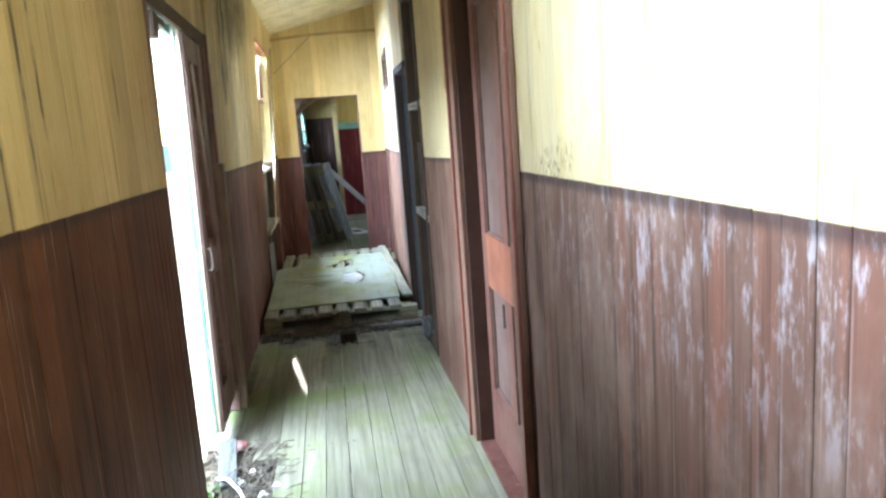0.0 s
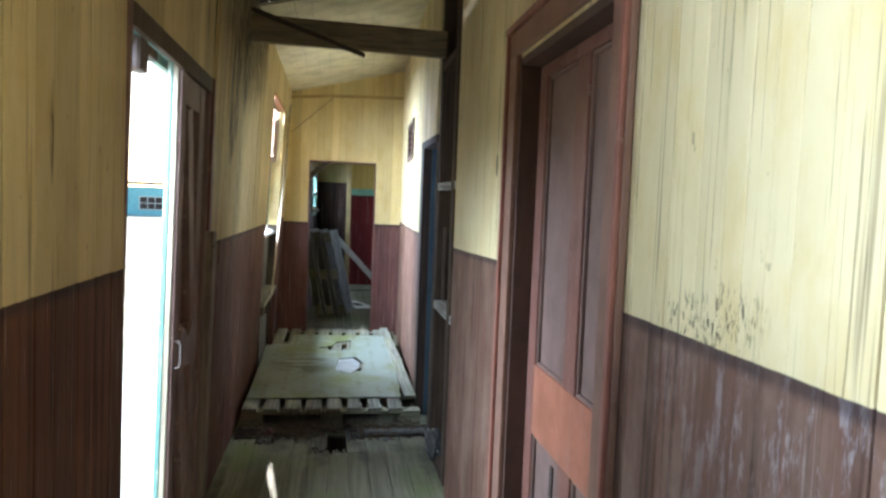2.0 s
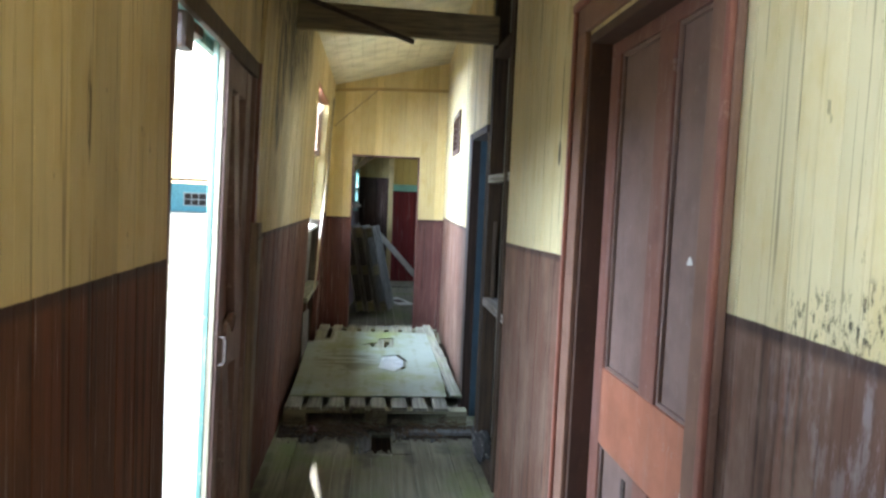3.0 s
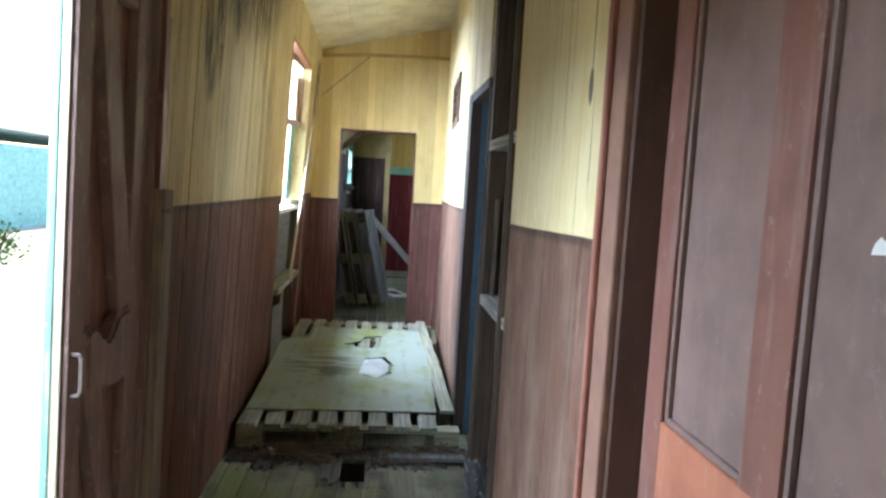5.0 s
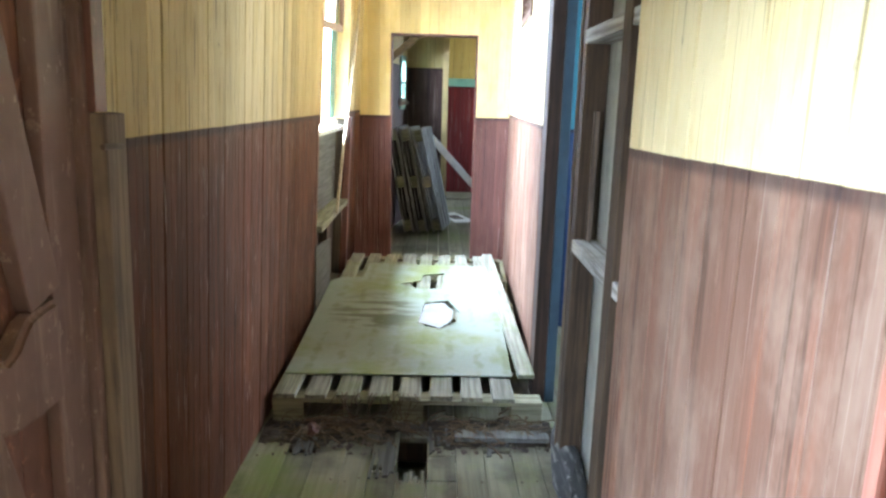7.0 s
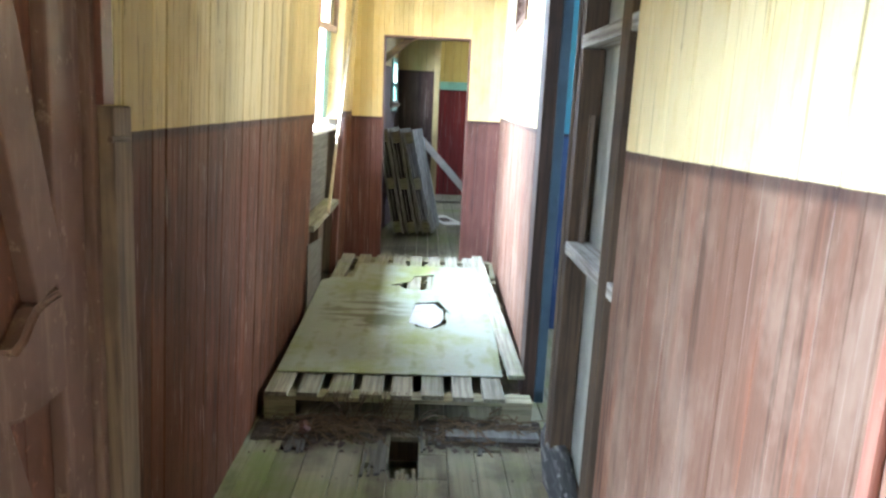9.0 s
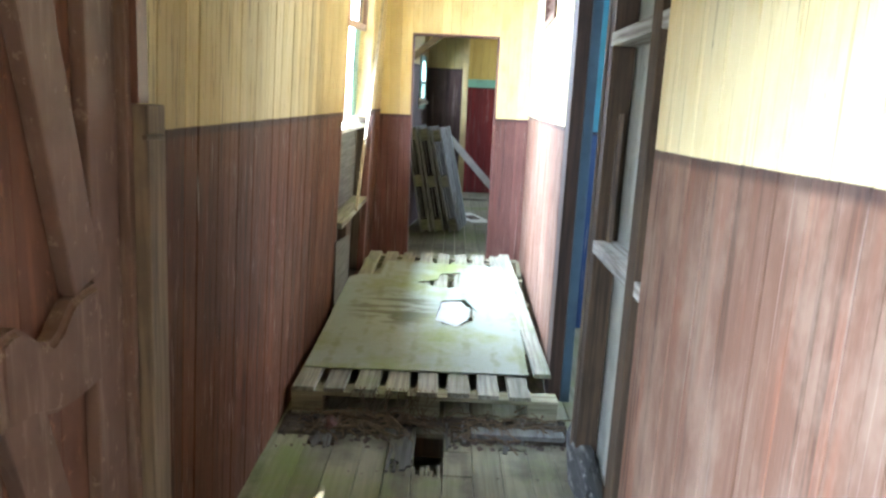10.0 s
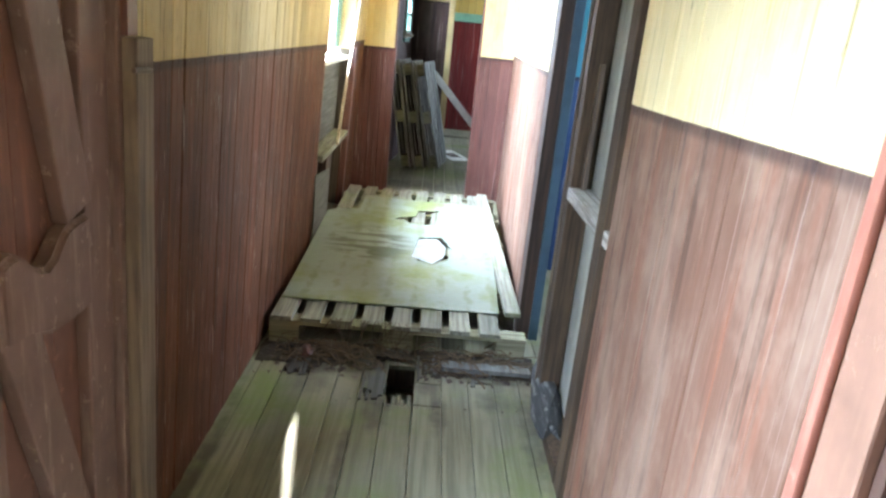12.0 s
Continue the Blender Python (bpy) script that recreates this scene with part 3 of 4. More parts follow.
def panel_door():
    """Four-panel door, shut, in its cased opening."""
    d = thing("door_1", None, "closed four-panel door in worn red-brown paint", "door", "", "structure")
    x, y0, y1, h = XR, 2.31, 3.17, 2.05
    for n, q in (("jamb", (x - 0.004, x + 0.13, y0 - 0.001, y0 + 0.012, 0, h)), ("jamb", (x - 0.004, x + 0.13, y1 - 0.028, y1 + 0.001, 0, h)),
                 ("head", (x - 0.004, x + 0.13, y0 + 0.012, y1 - 0.028, h - 0.028, h + 0.001))):
        slab(n, q, M_REVEAL, d)
    for a, b in ((y0 - 0.09, y0 + 0.012), (y1 - 0.012, y1 + 0.09)):
        c = slab("casing", (x - 0.022, x - 0.002, a, b, 0, h + 0.012), M_FLAT, d, "", 0.005)
        o = a if a < 2.6 else b - 0.022
        slab("bead", (x - 0.036, x - 0.022, o, o + 0.022, 0, h + 0.09), M_BEAD, c, "", 0.005)
    c = slab("casing", (x - 0.022, x - 0.002, y0 - 0.09, y1 + 0.09, h + 0.013, h + 0.112), M_FLAT, d, "", 0.005)
    slab("bead", (x - 0.038, x - 0.022, y0 - 0.095, y1 + 0.095, h + 0.0905, h + 0.116), M_BEAD, c, "", 0.005)
    leaf = thing("leaf", None, "red-brown leaf with faded purple-grey panels")
    leaf.parent = d
    f, a, b, t = x + 0.062, y0 + 0.014, y1 - 0.03, h - 0.03
    for q in ((a, a + 0.09, 0.012, t), (b - 0.08, b, 0.012, t)):
        slab("stile", (f, f + 0.04, *q), M_DOOR, leaf, "", 0.003)
    for z0, z1 in ((0.012, 0.29), (0.775, 1.012), (t - 0.042, t)):
        slab("rail", (f, f + 0.04, a + 0.09, b - 0.08, z0, z1), M_RAIL if z0 == 0.775 else M_DOOR, leaf, "", 0.003)
    m0 = 2.722
    for z0, z1 in ((0.29, 0.775), (1.012, t - 0.042)):
        slab("muntin", (f, f + 0.04, m0 - 0.05, m0 + 0.05, z0, z1), M_DOOR, leaf, "", 0.003)
        for u, v in ((a + 0.09, m0 - 0.05), (m0 + 0.05, b - 0.08)):
            bm = bmesh.new()
            rbox(bm, f + 0.018, f + 0.03, u, v, z0, z1)
            for q in ((u, u + 0.012, z0, z1), (v - 0.012, v, z0, z1), (u + 0.012, v - 0.012, z0, z0 + 0.012), (u + 0.012, v - 0.012, z1 - 0.012, z1)):
                rbox(bm, f + 0.007, f + 0.018, *q, 0.003)
            part("panel", bm, M_PANEL, leaf)
    # A raised dark piece stands in for the shade inside the hole.
    slab("lock_plate", (f + 0.012, f + 0.0178, 2.86, 2.885, 0.63, 0.73), M_DARKW, leaf, "dark piece in place of a broken keyhole", 0.002)
    for y, z, w, h2 in ((2.55, 1.395, 0.03, 0.022), (2.47, 0.85, 0.05, 0.07)):
        bm = bmesh.new()
        d0 = f + (0.0165 if z > 1 else -0.0015)
        vs = [bm.verts.new((d0, y + w * p, z + h2 * q)) for p, q in ((-0.5, -0.4), (0.5, -0.5), (0.35, 0.1), (0.05, 0.5), (-0.3, 0.2))]
        bm.faces.new(vs)
        e = bmesh.ops.extrude_face_region(bm, geom=list(bm.faces))
        bmesh.ops.translate(bm, vec=(-0.0012, 0, 0), verts=[v for v in e["geom"] if isinstance(v, bmesh.types.BMVert)])
        bmesh.ops.recalc_face_normals(bm, faces=bm.faces)
        part("paint_chip", bm, M_WHITE, leaf, "pale paint chip")
    bm = bmesh.new()
    rng = random.Random(8)
    ring = []
    for i in range(22):
        q = 2 * math.pi * i / 22
        r = rng.uniform(0.75, 1.15)
        ring.append(bm.verts.new((f + 0.0168, 2.488 + 0.020 * r * math.cos(q) + 0.012 * math.sin(q) * -1, 1.575 + 0.062 * r * math.sin(q))))
    bm.faces.new(ring)
    e = bmesh.ops.extrude_face_region(bm, geom=list(bm.faces))
    bmesh.ops.translate(bm, vec=(-0.001, 0, 0), verts=[v for v in e["geom"] if isinstance(v, bmesh.types.BMVert)])
    bmesh.ops.recalc_face_normals(bm, faces=bm.faces)
    part("peeled_patch", bm, M_PEEL, leaf, "olive patch where the paint has peeled")
    slab("threshold", (x - 0.01, x + 0.12, y0 + 0.014, y1 - 0.03, 0, 0.011), M_CASING, d)


panel_door()


def braced_door():
    """Ledged and braced leaf, nearly shut, beside the open half of the doorway."""
    d = thing("door_2", None, "dark ledged and braced plank door with a peeling teal edge", "door", "", "structure")
    d.matrix_world = LEAN_DOOR @ pose(XL - 0.012, 3.975, 0, 0, 0, 1.5)
    W, h = 0.53, 2.015
    x = -0.045
    for i in range(5):
        a = -W + i * W / 5
        slab("plank", (x - 0.012, x + 0.006, a + 0.001, a + W / 5 - 0.001, 0.10, h), M_BRACEDB, d, "", 0.003)
    slab("stile", (x + 0.0065, x + 0.036, -W, -W + 0.09, 0.10, h), M_BRACED, d, "", 0.005)
    slab("stile", (x + 0.0065, x + 0.036, -0.125, -0.008, 0.10, h), M_BRACED, d, "", 0.005)
    bm = bmesh.new()
    top = [(-0.4395, 1.030), (-0.41, 1.040), (-0.385, 1.040), (-0.355, 1.020), (-0.325, 0.995), (-0.295, 0.985), (-0.268, 0.995), (-0.245, 1.018), (-0.220, 1.036), (-0.185, 1.042), (-0.1255, 1.045)]
    low = [(-0.1255, 0.845), (-0.20, 0.842), (-0.28, 0.848), (-0.36, 0.875), (-0.4395, 0.885)]
    bm.faces.new([bm.verts.new((x + 0.0065, p, q)) for p, q in top + low])
    e = bmesh.ops.extrude_face_region(bm, geom=list(bm.faces))
    bmesh.ops.translate(bm, vec=(0.042, 0, 0), verts=[v for v in e["geom"] if isinstance(v, bmesh.types.BMVert)])
    bmesh.ops.recalc_face_normals(bm, faces=bm.faces)
    bmesh.ops.bevel(bm, geom=[q for q in bm.edges if abs(q.verts[0].co.x - q.verts[1].co.x) < 1e-5], offset=0.010, segments=3, affect="EDGES")
    part("ledge", bm, M_BRACED, d, "worn middle ledge with a hollowed edge")
    for z0, z1 in ((0.10, 0.28), (h - 0.14, h)):
        slab("ledge", (x + 0.0065, x + 0.034, -W + 0.091, -0.126, z0, z1), M_BRACED, d, "worn brown ledge", 0.006)
    for a, b in (((-0.365, h - 0.15), (-0.152, 1.05)), ((-0.387, 0.92), (-0.18, 0.30))):
        bm = bmesh.new()
        bar(bm, (x + 0.023, a[0], a[1]), (x + 0.023, b[0], b[1]), 0.105, 0.032, 0.005, (1, 0, 0))
        part("brace", bm, M_BRACED, d)
    bm = bmesh.new()
    rbox(bm, x - 0.014, x + 0.004, -W - 0.014, -W - 0.001, 0.10, h, 0.003)
    part("edge_strip", bm, M_TEAL, d, "peeling teal edge strip")
    bm = bmesh.new()
    rbox(bm, x + 0.0045, x + 0.024, -W - 0.011, -W - 0.001, 0.10, h, 0.003)
    part("edge_strip", bm, M_LATH, d, "bare weathered edge strip")
    bm = bmesh.new()
    y = -W + 0.018
    tube(bm, [(x + 0.034, y, 0.90), (x + 0.055, y, 0.902), (x + 0.060, y, 0.915), (x + 0.060, y, 0.985), (x + 0.055, y, 0.998), (x + 0.034, y, 1.0)], 0.006)
    part("pull_handle", bm, M_IRON, d, "old iron pull handle")


braced_door()


def door_frame_left():
    f = thing("door_frame", LEAN_DOOR, "doorway frame with peeling pale teal head", "door frame", "", "structure")
    slab("head", (XL - 0.096, XL - 0.016, 2.80, 4.02, 2.018, 2.049), M_TEAL, f, "flaking teal head", 0.003)
    slab("head_face", (XL - 0.016, XL + 0.003, 2.80, 4.02, 1.985, 2.049), M_STUD, f, "", 0.003)
    slab("stop", (XL - 0.096, XL - 0.07, 2.82, 4.0, 1.985, 2.0175), M_TEAL, f, "", 0.003)
    slab("jamb", (XL - 0.10, XL + 0.001, 2.781, 2.80, 0, 2.05), M_BRACED, f, "", 0.003)
    slab("jamb", (XL - 0.10, XL - 0.004, 3.975, 4.0195, 0, 2.017), M_BRACED, f, "", 0.003)
    # Filler added to block daylight in the gap beside the leaf.
    slab("hinge_stop", (XL - 0.1, XL - 0.076, 3.95, 3.9745, 0.10, 2.017), M_CASING, f, "", 0.002)
    bm = bmesh.new()
    rbox(bm, XL - 0.05, XL - 0.004, 2.90, 2.985, 1.885, 1.983, 0.014)
    bar(bm, (XL - 0.03, 2.97, 1.966), (XL - 0.015, 3.07, 1.955), 0.032, 0.03, 0.008, (1, 0, 0))
    part("closer_block", bm, M_IRON, f, "dark broken bolt housing")
    slab("casing_edge", (XL - 0.004, XL + 0.012, 3.992, 4.042, 1.384, 2.05), M_CASING, f, "dark red edge strip", 0.002)
    s = slab("cover_strip", (XL - 0.003, XL + 0.030, 3.994, 4.080, 0, 1.382), M_STRIP, f, "bare wooden cover strip", 0.004)
    bm = bmesh.new()
    tube(bm, [(XL + 0.030, 3.975, 1.318), (XL + 0.037, 4.01, 1.318), (XL + 0.037, 4.045, 1.316)], 0.006)
    part("nail_bolt", bm, M_IRON, s)


door_frame_left()


def stud_bay():
    """The stretch of the wall that has lost its boards, and the doorway beside it."""
    b = thing("stud_frame", None, "bare dark studs where the wall boards are gone", "wall frame", "", "structure")
    # The first, set-back block is added to darken the gap by the wall's edge.
    for x0, x1, y0, y1 in ((0.05, 0.093, 4.385, 4.459), (0.002, 0.093, 4.46, 4.545), (0.012, 0.093, 5.05, 5.13)):
        slab("stud", (XR + x0, XR + x1, y0, y1, 0, 3.04), M_STUD, b, "", 0.004)
    for z in (0.90, 1.625):
        slab("noggin", (XR + 0.004, XR + 0.049, 4.386, 4.459, z, z + 0.045), M_NOGGIN, b, "greyed dusty cross rail", 0.004)
    slab("noggin", (XR + 0.004, XR + 0.093, 4.546, 5.049, 0.90, 0.945), M_NOGGIN, b, "greyed dusty cross rail", 0.004)
    slab("noggin", (XR + 0.004, XR + 0.093, 4.546, 5.049, 1.625, 1.67), M_NOGGIN, b, "greyed dusty cross rail", 0.004)
    slab("noggin", (XR + 0.010, XR + 0.093, 4.546, 5.049, 2.35, 2.395), M_STUD, b, "", 0.004)
    slab("sole_plate", (XR + 0.0, XR + 0.093, 4.546, 5.049, 0.001, 0.06), M_STUD, b, "", 0.006)
    slab("door_post", (XR - 0.004, XR + 0.058, 5.735, 5.858, 0, 1.979), M_POST, b, "dark doorway casing", 0.004)
    slab("door_jamb", (XR + 0.059, XR + 0.104, 5.735, 5.858, 0, 1.979), M_JAMB, b, "pale blue jamb", 0.003)
    slab("door_head", (XR - 0.002, XR + 0.12, 5.131, 5.734, 1.93, 1.979), M_DARKW, b, "", 0.004)
    slab("edge_bead", (XR + 0.002, XR + 0.0115, 5.118, 5.13, 0, 1.93), M_STRIP, b, "pale worn edge", 0.003)
    slab("batten", (XR + 0.046, XR + 0.064, 5.005, 5.03, 0.946, 1.40), M_STRIP, b, "thin broken batten", 0.002)


stud_bay()
wall("wall_side_lining", pose(XR + 0.097, 0, 0, 0, 0, -90), -5.09, -4.39, 0, 3.0, [], M_LINING, "pale inner lining boards behind the studs", 0.035, 0.2, core=M_LINING)
wall("wall_side_near", pose(0, 4.34, 0, 0, 0, 180), -3.0, -0.98, 0, 3.0, [], M_SIDE, "blue boarded side room wall", 0.10)
wall("wall_side_far", pose(0, 6.9, 0), 0.99, 3.0, 0, 3.0, [], M_SIDE, "blue two-tone boarded wall of the side room", 0.10)
# This wall's opening is invented; it only lets light into the side room.
wall("wall_side_end", pose(2.9, 0, 0, 0, 0, -90), -7.0, 1.4, 0, 3.0, [(-6.4, -5.2, 0.9, 2.0)], M_SIDE, "blue boarded far wall of the side room", 0.10)


def window():
    w = thing("window_1", LEAN, "old sash window in rust-red frame, lower pane gone", "window", "", "structure")
    y0, y1, z0, z1 = 6.70, 7.93, 1.27, 2.42
    for n, q in (("window_frame", (y0, y0 + 0.03, z0, z1)), ("far_frame", (y1 - 0.03, y1, z0, z1)), ("window_frame", (y0 + 0.03, y1 - 0.03, z1 - 0.03, z1))):
        slab("window_frame", (XL - 0.099, XL + 0.002, *q), M_TRIMY if n == "far_frame" else M_WINFRAME, w)
    slab("window_sill", (XL - 0.15, XL - 0.02, y0, y1, z0 - 0.08, z0 - 0.05), M_WHITE, w, "pale weathered sill")
    s = thing("sash")
    s.parent = w
    s.matrix_basis = Matrix.Translation((XL, 7.3, 2.1)) @ Matrix.Rotation(radians(3.0), 4, "X") @ Matrix.Translation((-XL, -7.3, -2.1))
    zm = 1.86
    for q in ((y0 + 0.03, y0 + 0.075, zm, z1 - 0.03), (y1 - 0.075, y1 - 0.03, zm, z1 - 0.03), (y0 + 0.075, y1 - 0.075, zm, zm + 0.045), (y0 + 0.075, y1 - 0.075, z1 - 0.07, z1 - 0.03),
              (7.09, 7.13, zm + 0.045, z1 - 0.07), (7.49, 7.53, zm + 0.045, z1 - 0.07)):
        slab("rail", (XL - 0.078, XL - 0.052, *q), M_SASH, s)
    slab("bottom_rail", (XL - 0.07, XL - 0.045, y0 + 0.03, y0 + 0.19, z0 - 0.05, z0 + 0.06), M_GREYW, w, "grey broken bottom rail")
    # Teal stile, made wider and taller to narrow the sun strip indoors.
    for q in ((y1 - 0.29, y1 - 0.031, z0, z1 - 0.10),):
        slab("lower_stile", (XL - 0.112, XL - 0.095, *q), M_TEAL, w, "teal painted sash stile")


window()


def under_window():
    """Open framing under the window."""
    b = thing("window_framing", LEAN, "exposed framing and ledge below the window", "wall frame", "", "structure")
    slab("backing", (XL - 0.098, XL - 0.08, 6.70, 7.93, 0.66, 1.188), M_CLAD, b, "weathered outer cladding", 0.002)
    # Below the ledge the cavity's shade is put into a darker wood colour.
    slab("backing", (XL - 0.098, XL - 0.08, 6.70, 7.93, -0.3, 0.659), M_DARKW, b, "outer cladding, darkened for the cavity's shade", 0.002)
    slab("ledge", (XL - 0.079, XL + 0.03, 6.72, 7.92, 0.62, 0.66), M_PALLET, b, "mossy wooden ledge", 0.004)
    slab("stud", (XL - 0.079, XL - 0.02, 7.25, 7.32, 0.06, 0.619), M_STUD, b)
    slab("corner_post", (XL - 0.01, XL + 0.03, 7.93, 8.02, 0.0, 1.283), M_CASING, b, "red-brown corner post", 0.004)
    slab("base_block", (XL + 0.001, XL + 0.10, 8.021, 8.2, 0, 0.11), M_STRIP, b, "", 0.004)


under_window()


def vent():
    v = thing("vent", FARR, "small louvred wall vent in a brown frame", "vent")
    u0, u1, z0, z1 = -1.72, -0.98, 1.925, 2.285
    for q in ((u0, u0 + 0.05, z0, z1), (u1 - 0.05, u1, z0, z1), (u0 + 0.05, u1 - 0.05, z0, z0 + 0.045), (u0 + 0.05, u1 - 0.05, z1 - 0.045, z1)):
        slab("frame", (q[0], q[1], -0.015, 0.06, q[2], q[3]), M_REVEAL, v, "", 0.003)
    for i in range(5):
        z = z0 + 0.075 + i * 0.055
        m = Matrix.Translation((0, 0.025, z)) @ Matrix.Rotation(radians(-38), 4, "X")
        slab("slat", (u0 + 0.05, u1 - 0.05, -0.03, 0.03, -0.004, 0.004), M_REVEAL, v, "", 0.0, m)
    slab("backing", (u0, u1, 0.062, 0.07, z0, z1), M_DARKW, v, "", 0.0)


vent()


def pallet(m, label):
    """Block pallet: boards along y on cross bearers and blocks; x 0 to 1.2, y 0 to 1.25."""
    p = thing("pallet", m, label, "pallet", "pallets on the corridor floor")
    rng = random.Random(9)
    for y in (0.0, 0.575, 1.15):
        for x in (0.0, 0.53, 1.06):
            slab("block", (x, x + 0.14, y + 0.002, y + 0.098, 0.018, 0.098), M_PALLETX, p, "", 0.004)
        slab("bearer", (0.0, 1.2, y + (0.0 if y < 0.1 else 0.01), y + 0.095, 0.0985, 0.118), M_PALLETX, p, "", 0.003)
    for x in (0.0, 0.53, 1.06):
        slab("skid", (x, x + 0.14, 0, 1.25, 0, 0.0175), M_PALLET, p, "", 0.003)
    for i in range(8):
        x = 0.005 + i * 0.139
        slab("board", (x, x + 0.098 + rng.uniform(-0.006, 0.006), rng.uniform(-0.012, 0.004), 1.25 + rng.uniform(-0.01, 0.01), 0.1185, 0.14 + rng.uniform(-0.002, 0.002)), M_PALLET, p, "", 0.003)
    return p


pallet(pose(-0.35, 5.46, 0.0, 0.4, 0, 0), "weathered wooden pallet, green with algae, lying before the window")
pallet(pose(-0.33, 6.88, 0.02, 1.2, 0, -0.6), "weathered wooden pallet, green with algae, behind the first one")
plank = slab("loose_plank", (-0.04, 0.04, 0, 2.45, 0.0, 0.022), M_PALLET, None, "", 0.003)
plank.matrix_world = pose(0.80, 5.66, 0.147, 0.9, 0, 0.5)
tagged(plank, "long loose plank along the edge of the pallets", "plank")


def sheet():
    """Stained hardboard sheet over both pallets, torn in two places."""
    out = [(-0.335, 5.66), (0.2, 5.668), (0.735, 5.676), (0.76, 6.6), (0.775, 7.72), (-0.14, 7.76), (-0.15, 7.36), (-0.30, 7.34), (-0.36, 7.25), (-0.345, 6.4)]
    tear_a = [(0.12, 7.20), (0.26, 7.30), (0.275, 7.44), (0.425, 7.50), (0.406, 7.11), (0.27, 7.09)]
    tear_b = [(0.26, 6.40), (0.30, 6.79), (0.448, 6.84), (0.515, 6.61), (0.49, 6.42), (0.39, 6.29)]
    bm = bmesh.new()
    edges = []
    for loop in (out, tear_a, tear_b):
        vs = [bm.verts.new((x, y, 0)) for x, y in loop]
        edges += [bm.edges.new((vs[i], vs[(i + 1) % len(vs)])) for i in range(len(vs))]
    bmesh.ops.triangle_fill(bm, edges=edges, use_beauty=True)
    bmesh.ops.recalc_face_normals(bm, faces=bm.faces)
    r = bmesh.ops.extrude_face_region(bm, geom=list(bm.faces))
    bmesh.ops.translate(bm, vec=(0, 0, 0.005), verts=[v for v in r["geom"] if isinstance(v, bmesh.types.BMVert)])
    bmesh.ops.recalc_face_normals(bm, faces=bm.faces)
    for v in bm.verts:
        v.co.z += 0.148 + (v.co.y - 5.6) * 0.018
    s = thing("hardboard_sheet", None, "pale stained hardboard sheet, torn, lying over the pallets", "board sheet")
    part("sheet", bm, M_SHEET, s)
    bm = bmesh.new()
    pts = [(0.268, 6.43, 0.163), (0.300, 6.74, 0.182), (0.42, 6.755, 0.186), (0.472, 6.60, 0.184), (0.462, 6.45, 0.170), (0.39, 6.325, 0.163)]
    c = bm.verts.new((0.36, 6.56, 0.180))
    vs = [bm.verts.new(p) for p in pts]
    for i in range(6):
        bm.faces.new((c, vs[i], vs[(i + 1) % 6]))
    bmesh.ops.solidify(bm, geom=list(bm.faces), thickness=0.004)
    bmesh.ops.recalc_face_normals(bm, faces=bm.faces)
    part("flap", bm, M_FLAP, s, "pushed-up torn piece")


sheet()


def far_room():
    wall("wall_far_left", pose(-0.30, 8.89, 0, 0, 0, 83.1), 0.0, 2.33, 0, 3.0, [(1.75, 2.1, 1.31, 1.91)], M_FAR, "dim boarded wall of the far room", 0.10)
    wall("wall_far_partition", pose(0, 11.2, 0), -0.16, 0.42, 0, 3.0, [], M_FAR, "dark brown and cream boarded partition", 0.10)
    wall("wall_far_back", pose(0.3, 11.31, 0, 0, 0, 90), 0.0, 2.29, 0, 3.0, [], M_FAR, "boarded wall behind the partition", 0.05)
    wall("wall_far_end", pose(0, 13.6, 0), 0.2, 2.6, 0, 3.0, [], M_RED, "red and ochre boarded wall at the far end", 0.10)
    # The opening in this wall is added to go with the far room's fill.
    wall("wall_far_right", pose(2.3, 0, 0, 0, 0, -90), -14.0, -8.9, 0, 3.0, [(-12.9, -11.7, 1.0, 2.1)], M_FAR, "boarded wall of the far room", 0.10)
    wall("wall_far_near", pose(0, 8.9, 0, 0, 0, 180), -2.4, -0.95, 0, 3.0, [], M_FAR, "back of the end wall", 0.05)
    bm = bmesh.new()
    rbox(bm, -0.4, 2.6, 8.88, 14, 2.75, 2.8)
    tagged(part("ceiling", bm, M_CEIL), "flat ceiling of the far room", "ceiling", "", "structure")
    bm = bmesh.new()
    rbox(bm, 0.95, 3.0, 4.2, 7.1, 2.9, 2.95)
    tagged(part("ceiling", bm, M_CEIL), "flat ceiling of the side room", "ceiling", "", "structure")
    slab("trim", (0.42, 2.3, 13.56, 13.598, 1.64, 1.76), M_MINT, None, "", 0.004)
    tagged(bpy.data.objects["trim"], "mint green rail on the far wall", "rail", "", "structure")
    t = slab("corner_trim", (0.40, 0.47, 11.14, 11.199, 0, 2.9), M_TRIMY, None, "", 0.004)
    tagged(t, "post at the end of the partition", "post", "", "structure")


far_room()
d = thing("door_frame", None, "thin red-brown lining of the end wall's doorway", "door frame", "", "structure")
for q in ((-0.066, -0.052, 0.0, 1.978), (0.674, 0.688, 0.0, 1.978), (-0.0515, 0.6735, 1.962, 1.978)):
    slab("lining", (q[0], q[1], YE - 0.004, YE + 0.104, q[2], q[3]), M_CASING, d, "", 0.002)
mossy = slab("loose_plank", (-0.35, 0.35, -0.05, 0.05, 0.0, 0.03), M_PALLET, None, "", 0.003)
mossy.matrix_world = pose(0.62, 12.7, 0.0, 0, 0, 4)
tagged(mossy, "mossy board lying on the far room floor", "plank")
f = thing("window_2", pose(-0.30, 8.89, 0, 0, 0, 83.1), "narrow teal framed window in the far room", "window", "", "structure")
